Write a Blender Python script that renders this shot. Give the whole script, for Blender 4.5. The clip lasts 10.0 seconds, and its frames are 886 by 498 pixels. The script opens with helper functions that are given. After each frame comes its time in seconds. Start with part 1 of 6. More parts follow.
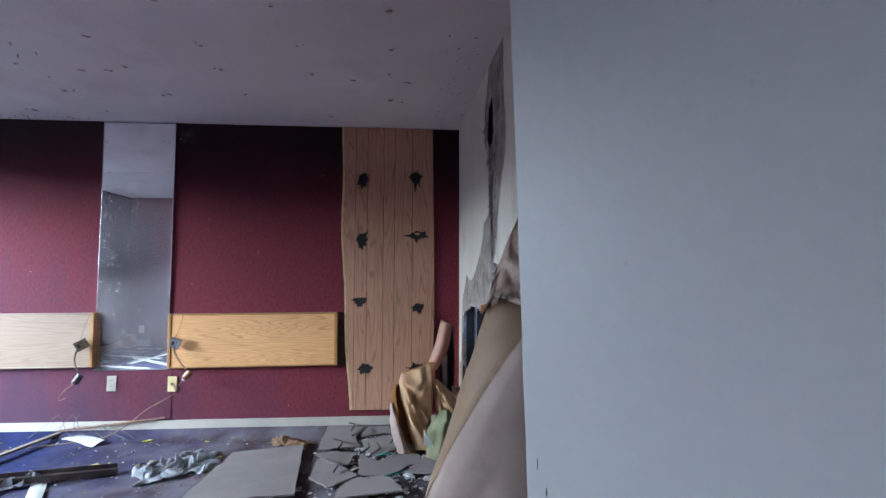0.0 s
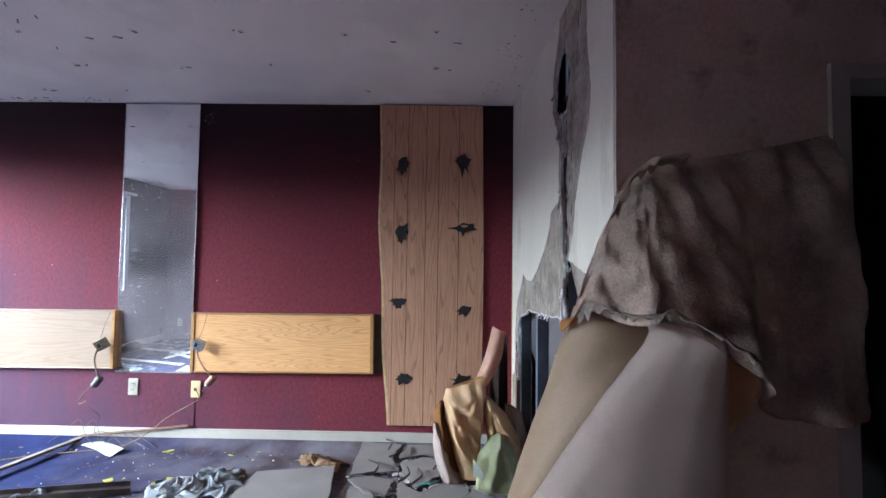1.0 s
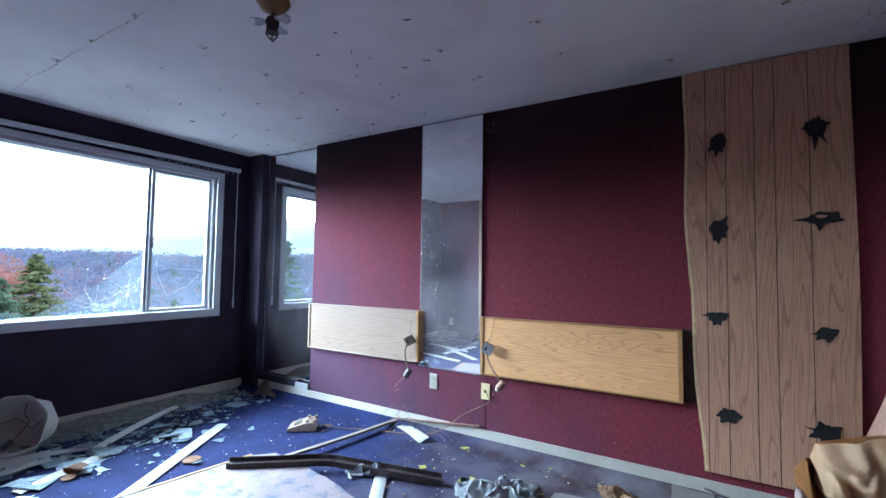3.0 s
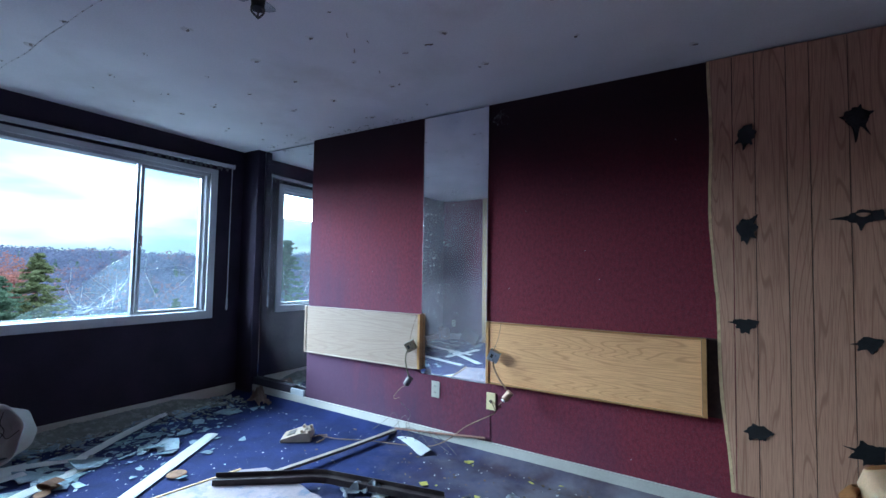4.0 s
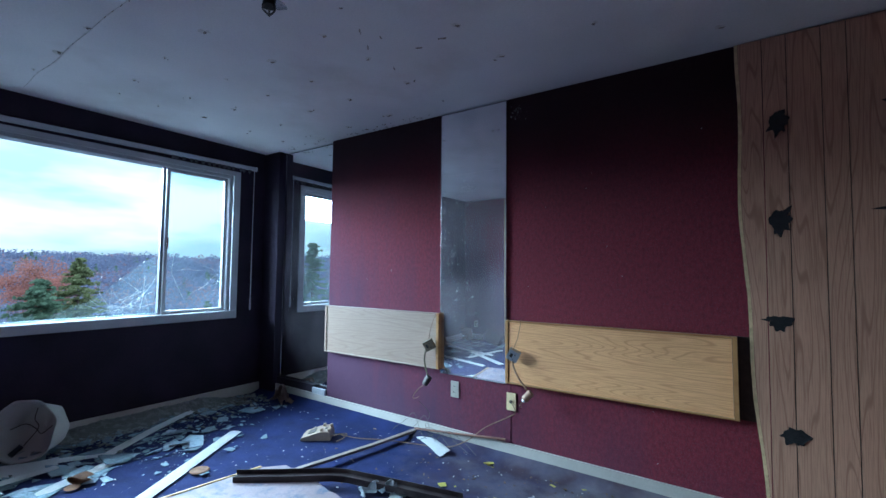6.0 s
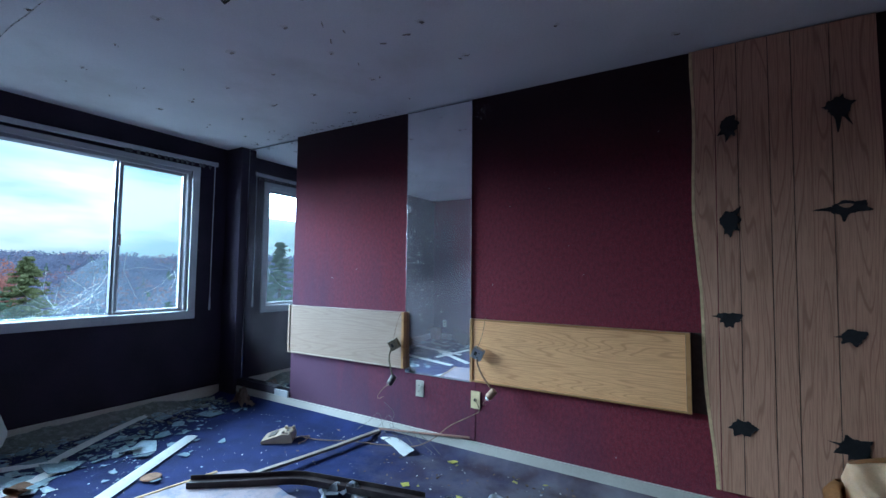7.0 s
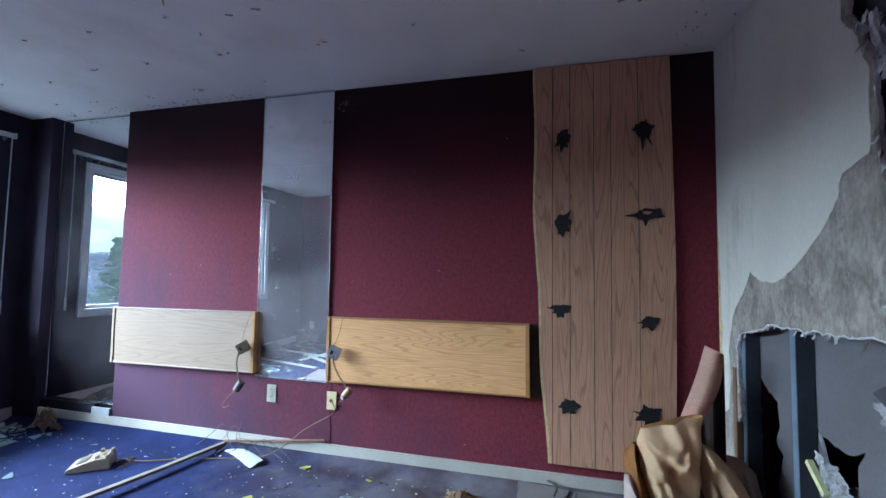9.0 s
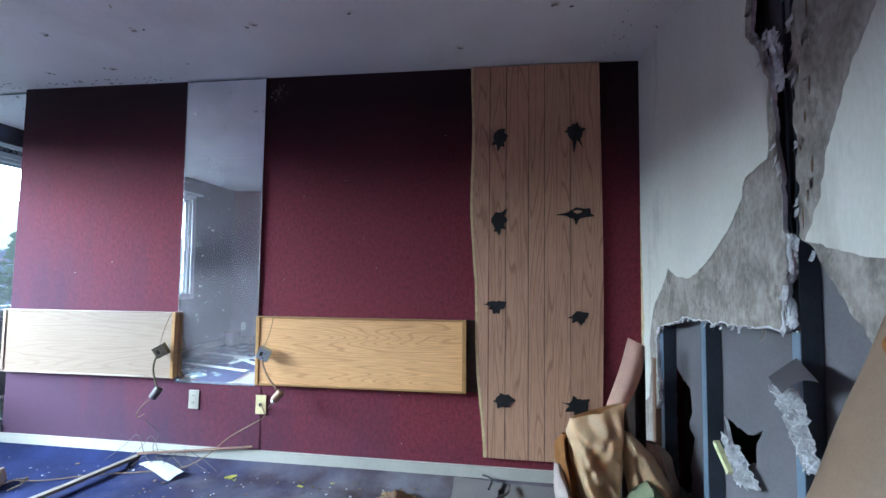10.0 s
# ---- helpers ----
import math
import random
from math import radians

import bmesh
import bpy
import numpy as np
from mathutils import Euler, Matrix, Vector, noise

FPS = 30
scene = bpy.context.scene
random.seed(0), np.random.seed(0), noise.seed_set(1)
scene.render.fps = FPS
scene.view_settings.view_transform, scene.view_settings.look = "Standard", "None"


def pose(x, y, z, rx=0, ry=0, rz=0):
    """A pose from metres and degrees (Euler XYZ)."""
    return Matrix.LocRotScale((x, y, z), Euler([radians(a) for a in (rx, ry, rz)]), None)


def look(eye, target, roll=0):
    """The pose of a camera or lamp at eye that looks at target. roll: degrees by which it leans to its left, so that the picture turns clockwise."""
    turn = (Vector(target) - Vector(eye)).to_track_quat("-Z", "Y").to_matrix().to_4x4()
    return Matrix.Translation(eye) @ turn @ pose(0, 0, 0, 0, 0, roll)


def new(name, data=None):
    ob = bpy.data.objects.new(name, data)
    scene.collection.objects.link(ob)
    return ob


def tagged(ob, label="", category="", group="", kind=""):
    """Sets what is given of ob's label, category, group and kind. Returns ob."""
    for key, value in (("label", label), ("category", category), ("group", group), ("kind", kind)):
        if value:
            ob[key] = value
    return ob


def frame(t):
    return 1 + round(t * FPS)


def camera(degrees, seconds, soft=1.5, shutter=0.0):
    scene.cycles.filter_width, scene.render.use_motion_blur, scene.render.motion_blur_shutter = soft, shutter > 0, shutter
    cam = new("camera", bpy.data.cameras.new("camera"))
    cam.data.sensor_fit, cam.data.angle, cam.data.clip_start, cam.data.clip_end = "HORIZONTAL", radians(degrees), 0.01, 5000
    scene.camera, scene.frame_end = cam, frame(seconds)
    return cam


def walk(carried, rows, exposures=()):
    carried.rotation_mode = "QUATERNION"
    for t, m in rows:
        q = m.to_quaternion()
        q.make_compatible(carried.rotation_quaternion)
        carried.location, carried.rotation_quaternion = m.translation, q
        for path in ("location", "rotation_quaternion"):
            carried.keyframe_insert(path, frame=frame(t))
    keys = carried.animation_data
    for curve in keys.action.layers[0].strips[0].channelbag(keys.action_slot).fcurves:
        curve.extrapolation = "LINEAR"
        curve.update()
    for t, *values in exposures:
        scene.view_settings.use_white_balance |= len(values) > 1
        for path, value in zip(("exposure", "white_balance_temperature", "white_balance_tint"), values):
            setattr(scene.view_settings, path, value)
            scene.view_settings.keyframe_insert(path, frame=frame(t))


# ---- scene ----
cam = camera(91.1, 10.0)
PATH = [
    (0, (0.023, -0.088, 1.227), (0.159, 1.903, 1.349), 0.1),
    (0.3, (0.022, 0.095, 1.226), (0.222, 2.082, 1.348), 0.3),
    (0.5, (-0.001, 0.18, 1.246), (0.189, 2.168, 1.352), 0.7),
    (0.8, (-0.034, 0.304, 1.242), (0.039, 2.3, 1.346), 0.7),
    (1, (-0.051, 0.375, 1.257), (-0.08, 2.372, 1.351), 0.8),
    (1.2, (-0.12, 0.434, 1.261), (-0.25, 2.427, 1.353), 0.6),
    (1.5, (-0.186, 0.494, 1.242), (-0.46, 2.473, 1.339), 0.7),
    (2, (-0.331, 0.507, 1.259), (-0.887, 2.426, 1.349), 0.6),
    (2.2, (-0.415, 0.496, 1.259), (-1.101, 2.372, 1.354), 0.3),
    (2.5, (-0.382, 0.503, 1.269), (-1.311, 2.272, 1.358), 0.4),
    (2.7, (-0.406, 0.522, 1.256), (-1.436, 2.233, 1.355), 0.8),
    (4, (-0.561, 0.731, 1.27), (-1.606, 2.434, 1.368), 1.1),
    (4.5, (-0.587, 0.749, 1.267), (-1.727, 2.39, 1.362), 0.9),
    (5, (-0.576, 0.756, 1.257), (-1.756, 2.367, 1.358), 0.8),
    (6.5, (-0.532, 0.805, 1.24), (-1.62, 2.48, 1.346), 0.7),
    (7, (-0.517, 0.819, 1.233), (-1.542, 2.532, 1.341), 0.8),
    (7.5, (-0.504, 0.834, 1.233), (-1.449, 2.593, 1.34), 0.8),
    (8, (-0.497, 0.854, 1.228), (-1.348, 2.661, 1.334), 0.8),
    (8.5, (-0.458, 0.877, 1.206), (-1.162, 2.745, 1.327), 0.9),
    (9, (-0.416, 0.89, 1.205), (-0.931, 2.819, 1.326), 0.9),
    (9.5, (-0.403, 0.911, 1.186), (-0.759, 2.875, 1.313), 0.8),
    (10, (-0.391, 0.92, 1.194), (-0.648, 2.9, 1.314), 0.8),
]
EXPOSURES = [(0.0, 0.13, 6400, 8), (0.5, 0.17, 6400, 8), (1.0, 0.5, 6600, 8), (1.5, 0.54, 6550, 6), (2.5, 0.3, 6000, 4), (4.0, -0.37, 5400, -2), (4.5, -0.47, 5250, -4), (5.0, -0.53, 5250, -4),
             (6.5, -0.70, 5250, -4), (7.5, -0.73, 5300, -2), (8.5, -0.40, 5600, 0), (9.5, 0.16, 5850, 0), (10.0, 0.24, 5900, 0)]
walk(cam, [(t, look(e, g, r)) for t, e, g, r in PATH], EXPOSURES)

from mathutils import geometry

# ---- world, sun, exposure ----
world = bpy.data.worlds.new("sky")
scene.world = world
world.use_nodes = True
wn, wl = world.node_tree.nodes, world.node_tree.links
wn.clear()
w_out = wn.new("ShaderNodeOutputWorld")
w_bg = wn.new("ShaderNodeBackground")
w_sky = wn.new("ShaderNodeTexSky")
w_sky.sky_type = "NISHITA"
w_sky.sun_disc = False
w_sky.sun_elevation, w_sky.sun_rotation = radians(38), radians(70)
w_tc = wn.new("ShaderNodeTexCoord")
w_map = wn.new("ShaderNodeMapping")
w_map.inputs["Scale"].default_value = (1.6, 1.6, 7.0)
w_noise = wn.new("ShaderNodeTexNoise")
w_noise.inputs["Scale"].default_value = 1.7
w_noise.inputs["Detail"].default_value = 5
w_ramp = wn.new("ShaderNodeValToRGB")
w_ramp.color_ramp.elements[0].position, w_ramp.color_ramp.elements[0].color = 0.40, (8.1, 10.3, 11.5, 1)
w_ramp.color_ramp.elements[1].position, w_ramp.color_ramp.elements[1].color = 0.58, (15.5, 16.2, 17.0, 1)
w_sep = wn.new("ShaderNodeSeparateXYZ")
w_grad = wn.new("ShaderNodeMapRange")     # an overcast sky is brighter overhead than at the horizon
w_grad.inputs["From Min"].default_value, w_grad.inputs["From Max"].default_value = 0.0, 0.9
w_grad.inputs["To Min"].default_value, w_grad.inputs["To Max"].default_value = 1.0, 2.6
w_mul = wn.new("ShaderNodeVectorMath")
w_mul.operation = "MULTIPLY"
w_mix = wn.new("ShaderNodeMixRGB")
w_mix.inputs["Fac"].default_value = 0.85
wl.new(w_tc.outputs["Generated"], w_map.inputs["Vector"])
wl.new(w_map.outputs["Vector"], w_noise.inputs["Vector"])
wl.new(w_noise.outputs["Fac"], w_ramp.inputs["Fac"])
wl.new(w_tc.outputs["Generated"], w_sep.inputs["Vector"])
wl.new(w_sep.outputs["Z"], w_grad.inputs["Value"])
wl.new(w_ramp.outputs["Color"], w_mul.inputs[0])
wl.new(w_grad.outputs["Result"], w_mul.inputs[1])
wl.new(w_sky.outputs["Color"], w_mix.inputs["Color1"])
wl.new(w_mul.outputs["Vector"], w_mix.inputs["Color2"])
wl.new(w_mix.outputs["Color"], w_bg.inputs["Color"])
w_bg.inputs["Strength"].default_value = 0.13
wl.new(w_bg.outputs["Background"], w_out.inputs["Surface"])

sun = new("sun", bpy.data.lights.new("sun", "SUN"))
sun.data.energy, sun.data.angle, sun.data.color = 0.8, radians(12), (1.0, 0.96, 0.9)
sun.matrix_world = look((30, -18, 28), (0, 0, 0))


# the sky's light through the window: a broad lamp just outside it, from the tree line upward
skylight = new("window_daylight", bpy.data.lights.new("window_daylight", "AREA"))
skylight.data.shape, skylight.data.size, skylight.data.size_y = "RECTANGLE", 18.0, 2.62
skylight.data.energy, skylight.data.color = 15500.0, (0.72, 0.86, 1.0)
skylight.matrix_world = look((-8.2, -1.0, 3.62), (-4.7, -1.0, 3.62))


# ---- materials ----
def nodes_of(name):
    m = bpy.data.materials.new(name)
    m.use_nodes = True
    return m, m.node_tree.nodes, m.node_tree.links, m.node_tree.nodes["Principled BSDF"]


def surf(name, col, var=0.25, scale=6.0, rough=0.7, bump=0.15, bscale=60.0, metal=0.0, stain=None, stain_scale=2.0,
         stain_amt=0.5, spec=0.4, stretch=(1, 1, 1), island=0.0, thresh=0.5, coat=0.0):
    """A worn surface: base colour that varies at two scales, a stain colour in patches, fine relief."""
    m, n, l, p = nodes_of(name)
    tc = n.new("ShaderNodeTexCoord")
    mp = n.new("ShaderNodeMapping")
    mp.inputs["Scale"].default_value = stretch
    l.new(tc.outputs["Object"], mp.inputs["Vector"])
    big = n.new("ShaderNodeTexNoise")
    big.inputs["Scale"].default_value, big.inputs["Detail"].default_value = scale, 4
    fine = n.new("ShaderNodeTexNoise")
    fine.inputs["Scale"].default_value, fine.inputs["Detail"].default_value = bscale, 3
    l.new(mp.outputs["Vector"], big.inputs["Vector"])
    l.new(mp.outputs["Vector"], fine.inputs["Vector"])
    ramp = n.new("ShaderNodeValToRGB")
    ramp.color_ramp.elements[0].position, ramp.color_ramp.elements[1].position = 0.3, 0.7
    ramp.color_ramp.elements[0].color = (*[c * (1 - var) for c in col], 1)
    ramp.color_ramp.elements[1].color = (*[min(1, c * (1 + var)) for c in col], 1)
    add = n.new("ShaderNodeMath")
    add.operation = "ADD"
    half = n.new("ShaderNodeMath")
    half.operation = "MULTIPLY_ADD"
    half.inputs[1].default_value, half.inputs[2].default_value = 0.5, -0.25
    l.new(fine.outputs["Fac"], half.inputs[0])
    l.new(big.outputs["Fac"], add.inputs[0])
    l.new(half.outputs["Value"], add.inputs[1])
    src = add.outputs["Value"]
    if island:
        geo = n.new("ShaderNodeNewGeometry")
        a2 = n.new("ShaderNodeMath")
        a2.operation = "MULTIPLY_ADD"
        a2.inputs[1].default_value, a2.inputs[2].default_value = island, -island / 2
        a3 = n.new("ShaderNodeMath")
        a3.operation = "ADD"
        l.new(geo.outputs["Random Per Island"], a2.inputs[0])
        l.new(a2.outputs["Value"], a3.inputs[0])
        l.new(src, a3.inputs[1])
        src = a3.outputs["Value"]
    l.new(src, ramp.inputs["Fac"])
    colour = ramp.outputs["Color"]
    if stain:
        st = n.new("ShaderNodeTexNoise")
        st.inputs["Scale"].default_value, st.inputs["Detail"].default_value, st.inputs["Roughness"].default_value = stain_scale, 7, 0.62
        l.new(mp.outputs["Vector"], st.inputs["Vector"])
        sr = n.new("ShaderNodeMapRange")
        sr.inputs["From Min"].default_value, sr.inputs["From Max"].default_value = thresh, thresh + 0.16
        sr.inputs["To Max"].default_value = stain_amt
        l.new(st.outputs["Fac"], sr.inputs["Value"])
        mx = n.new("ShaderNodeMixRGB")
        mx.inputs["Color2"].default_value = (*stain, 1)
        l.new(sr.outputs["Result"], mx.inputs["Fac"])
        l.new(colour, mx.inputs["Color1"])
        colour = mx.outputs["Color"]
    l.new(colour, p.inputs["Base Color"])
    p.inputs["Roughness"].default_value, p.inputs["Metallic"].default_value = rough, metal
    p.inputs["Specular IOR Level"].default_value = spec
    p.inputs["Coat Weight"].default_value = coat
    if bump:
        b = n.new("ShaderNodeBump")
        b.inputs["Strength"].default_value, b.inputs["Distance"].default_value = bump, 0.004
        l.new(fine.outputs["Fac"], b.inputs["Height"])
        l.new(b.outputs["Normal"], p.inputs["Normal"])
    return m


def wood(name, light, dark, axis, rough=0.45, ring=9.0, coat=0.0, spec=0.4, line=0.35, depth=0.62):
    """Sawn timber or veneer whose grain runs along the axis 0, 1 or 2: cathedral bands and pores."""
    m, n, l, p = nodes_of(name)
    tc = n.new("ShaderNodeTexCoord")
    mp = n.new("ShaderNodeMapping")
    sc = [1.0, 1.0, 1.0]
    sc[axis] = 0.07
    mp.inputs["Scale"].default_value = sc
    info = n.new("ShaderNodeObjectInfo")
    shift = n.new("ShaderNodeVectorMath")
    shift.operation = "MULTIPLY_ADD"
    shift.inputs[1].default_value = (3.1, 3.1, 3.1)
    l.new(info.outputs["Random"], shift.inputs[0])
    l.new(tc.outputs["Object"], shift.inputs[2])
    l.new(shift.outputs["Vector"], mp.inputs["Vector"])
    bend = n.new("ShaderNodeTexNoise")
    bend.inputs["Scale"].default_value, bend.inputs["Detail"].default_value = 4.6, 2
    l.new(mp.outputs["Vector"], bend.inputs["Vector"])
    rings = n.new("ShaderNodeMath")
    rings.operation = "MULTIPLY"
    rings.inputs[1].default_value = ring * 6.28
    l.new(bend.outputs["Fac"], rings.inputs[0])
    sn = n.new("ShaderNodeMath")
    sn.operation = "SINE"
    l.new(rings.outputs["Value"], sn.inputs[0])
    pw = n.new("ShaderNodeMapRange")
    pw.inputs["From Min"].default_value, pw.inputs["From Max"].default_value = line, 1.0
    pw.inputs["To Max"].default_value = depth
    l.new(sn.outputs["Value"], pw.inputs["Value"])
    mp2 = n.new("ShaderNodeMapping")
    sc2 = [1.0, 1.0, 1.0]
    sc2[axis] = 0.03
    mp2.inputs["Scale"].default_value = sc2
    l.new(tc.outputs["Object"], mp2.inputs["Vector"])
    pore = n.new("ShaderNodeTexNoise")
    pore.inputs["Scale"].default_value, pore.inputs["Detail"].default_value = 260, 2
    l.new(mp2.outputs["Vector"], pore.inputs["Vector"])
    pr = n.new("ShaderNodeMapRange")
    pr.inputs["From Min"].default_value, pr.inputs["From Max"].default_value = 0.42, 0.7
    pr.inputs["To Max"].default_value = 0.6
    l.new(pore.outputs["Fac"], pr.inputs["Value"])
    mx = n.new("ShaderNodeMath")
    mx.operation = "MAXIMUM"
    l.new(pw.outputs["Result"], mx.inputs[0])
    l.new(pr.outputs["Result"], mx.inputs[1])
    tone = n.new("ShaderNodeTexNoise")
    tone.inputs["Scale"].default_value = 1.4
    l.new(tc.outputs["Object"], tone.inputs["Vector"])
    tr = n.new("ShaderNodeMapRange")
    tr.inputs["To Min"].default_value, tr.inputs["To Max"].default_value = 0.8, 1.15
    l.new(tone.outputs["Fac"], tr.inputs["Value"])
    mix = n.new("ShaderNodeMixRGB")
    mix.inputs["Color1"].default_value, mix.inputs["Color2"].default_value = (*light, 1), (*dark, 1)
    l.new(mx.outputs["Value"], mix.inputs["Fac"])
    mul = n.new("ShaderNodeVectorMath")
    mul.operation = "MULTIPLY"
    l.new(mix.outputs["Color"], mul.inputs[0])
    l.new(tr.outputs["Result"], mul.inputs[1])
    l.new(mul.outputs["Vector"], p.inputs["Base Color"])
    p.inputs["Roughness"].default_value, p.inputs["Coat Weight"].default_value = rough, coat
    p.inputs["Coat Roughness"].default_value = 0.25
    p.inputs["Specular IOR Level"].default_value = spec
    b = n.new("ShaderNodeBump")
    b.inputs["Strength"].default_value, b.inputs["Distance"].default_value = 0.12, 0.002
    l.new(pore.outputs["Fac"], b.inputs["Height"])
    l.new(b.outputs["Normal"], p.inputs["Normal"])
    return m


def dusty_mirror(name, lo, hi):
    m, n, l, p = nodes_of(name)
    out = n["Material Output"]
    p.inputs["Base Color"].default_value = (0.90, 0.93, 0.95, 1)
    p.inputs["Metallic"].default_value, p.inputs["Roughness"].default_value = 1.0, 0.015
    tc = n.new("ShaderNodeTexCoord")
    dust = n.new("ShaderNodeTexNoise")
    dust.inputs["Scale"].default_value, dust.inputs["Detail"].default_value = 1.8, 5
    l.new(tc.outputs["Object"], dust.inputs["Vector"])
    dr = n.new("ShaderNodeMapRange")
    dr.inputs["From Min"].default_value, dr.inputs["From Max"].default_value = 0.35, 0.75
    dr.inputs["To Min"].default_value, dr.inputs["To Max"].default_value = lo, hi
    l.new(dust.outputs["Fac"], dr.inputs["Value"])
    vor = n.new("ShaderNodeTexVoronoi")
    vor.inputs["Scale"].default_value = 62
    l.new(tc.outputs["Object"], vor.inputs["Vector"])
    cl = n.new("ShaderNodeTexNoise")
    cl.inputs["Scale"].default_value, cl.inputs["Detail"].default_value = 4.0, 4
    l.new(tc.outputs["Object"], cl.inputs["Vector"])
    lim = n.new("ShaderNodeMapRange")
    lim.inputs["From Min"].default_value, lim.inputs["From Max"].default_value = 0.5, 0.75
    lim.inputs["To Min"].default_value, lim.inputs["To Max"].default_value = 0.02, 0.20
    l.new(cl.outputs["Fac"], lim.inputs["Value"])
    lt = n.new("ShaderNodeMath")
    lt.operation = "LESS_THAN"
    l.new(vor.outputs["Distance"], lt.inputs[0])
    l.new(lim.outputs["Result"], lt.inputs[1])
    mx = n.new("ShaderNodeMath")
    mx.operation = "MAXIMUM"
    l.new(lt.outputs["Value"], mx.inputs[0])
    l.new(dr.outputs["Result"], mx.inputs[1])
    df = n.new("ShaderNodeBsdfDiffuse")
    df.inputs["Color"].default_value = (0.62, 0.56, 0.62, 1)
    sh = n.new("ShaderNodeMixShader")
    l.new(mx.outputs["Value"], sh.inputs["Fac"])
    l.new(p.outputs["BSDF"], sh.inputs[1])
    l.new(df.outputs["BSDF"], sh.inputs[2])
    l.new(sh.outputs["Shader"], out.inputs["Surface"])
    return m


def pane_glass(name, dust_lo, dust_hi, tint=(0.9, 0.96, 0.97)):
    m, n, l, p = nodes_of(name)
    out = n["Material Output"]
    tr = n.new("ShaderNodeBsdfTransparent")
    tr.inputs["Color"].default_value = (*tint, 1)
    gl = n.new("ShaderNodeBsdfGlossy")
    gl.inputs["Roughness"].default_value = 0.02
    df = n.new("ShaderNodeBsdfTranslucent")
    df.inputs["Color"].default_value = (0.8, 0.9, 0.95, 1)
    tc = n.new("ShaderNodeTexCoord")
    dust = n.new("ShaderNodeTexNoise")
    dust.inputs["Scale"].default_value, dust.inputs["Detail"].default_value = 2.6, 6
    l.new(tc.outputs["Object"], dust.inputs["Vector"])
    dr = n.new("ShaderNodeMapRange")
    dr.inputs["From Min"].default_value, dr.inputs["From Max"].default_value = 0.35, 0.72
    dr.inputs["To Min"].default_value, dr.inputs["To Max"].default_value = dust_lo, dust_hi
    l.new(dust.outputs["Fac"], dr.inputs["Value"])
    fr = n.new("ShaderNodeFresnel")
    fr.inputs["IOR"].default_value = 1.45
    a = n.new("ShaderNodeMixShader")
    b = n.new("ShaderNodeMixShader")
    l.new(dr.outputs["Result"], a.inputs["Fac"])
    l.new(tr.outputs["BSDF"], a.inputs[1])
    l.new(df.outputs["BSDF"], a.inputs[2])
    l.new(fr.outputs["Fac"], b.inputs["Fac"])
    l.new(a.outputs["Shader"], b.inputs[1])
    l.new(gl.outputs["BSDF"], b.inputs[2])
    l.new(b.outputs["Shader"], out.inputs["Surface"])
    return m


FABRIC = surf("burgundy_wall_fabric", (0.162, 0.020, 0.034), 0.24, 42, 0.85, 0.6, 300, stain=(0.175, 0.085, 0.120), stain_scale=120, stain_amt=0.42, spec=0.25, thresh=0.50, stretch=(1.3, 1, 0.8))
FABRIC.node_tree.nodes["Principled BSDF"].inputs["Sheen Weight"].default_value = 0.12
FABRIC.node_tree.nodes["Principled BSDF"].inputs["Sheen Roughness"].default_value = 0.35
FABRIC.node_tree.nodes["Principled BSDF"].inputs["Sheen Tint"].default_value = (0.75, 0.65, 0.9, 1)


def top_shade(m):
    """Shade above the window head, put into the fabric's colour with an uneven front."""
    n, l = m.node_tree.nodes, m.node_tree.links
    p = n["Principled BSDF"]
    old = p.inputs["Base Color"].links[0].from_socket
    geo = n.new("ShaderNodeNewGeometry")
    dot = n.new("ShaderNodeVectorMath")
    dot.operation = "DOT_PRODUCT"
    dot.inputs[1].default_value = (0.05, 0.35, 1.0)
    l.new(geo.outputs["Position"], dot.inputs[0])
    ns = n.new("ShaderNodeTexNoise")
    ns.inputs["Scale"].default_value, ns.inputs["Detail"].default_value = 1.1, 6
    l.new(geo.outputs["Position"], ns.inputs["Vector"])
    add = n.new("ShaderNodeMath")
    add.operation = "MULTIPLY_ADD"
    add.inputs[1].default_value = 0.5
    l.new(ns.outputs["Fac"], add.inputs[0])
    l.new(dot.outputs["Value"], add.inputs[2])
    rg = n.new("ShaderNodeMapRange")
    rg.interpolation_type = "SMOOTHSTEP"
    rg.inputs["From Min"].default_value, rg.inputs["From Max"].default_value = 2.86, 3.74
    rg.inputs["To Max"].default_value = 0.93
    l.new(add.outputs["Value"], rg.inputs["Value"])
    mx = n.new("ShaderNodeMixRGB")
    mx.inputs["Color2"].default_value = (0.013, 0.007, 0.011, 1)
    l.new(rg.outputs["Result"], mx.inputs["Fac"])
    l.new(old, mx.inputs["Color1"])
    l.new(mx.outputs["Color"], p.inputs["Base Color"])


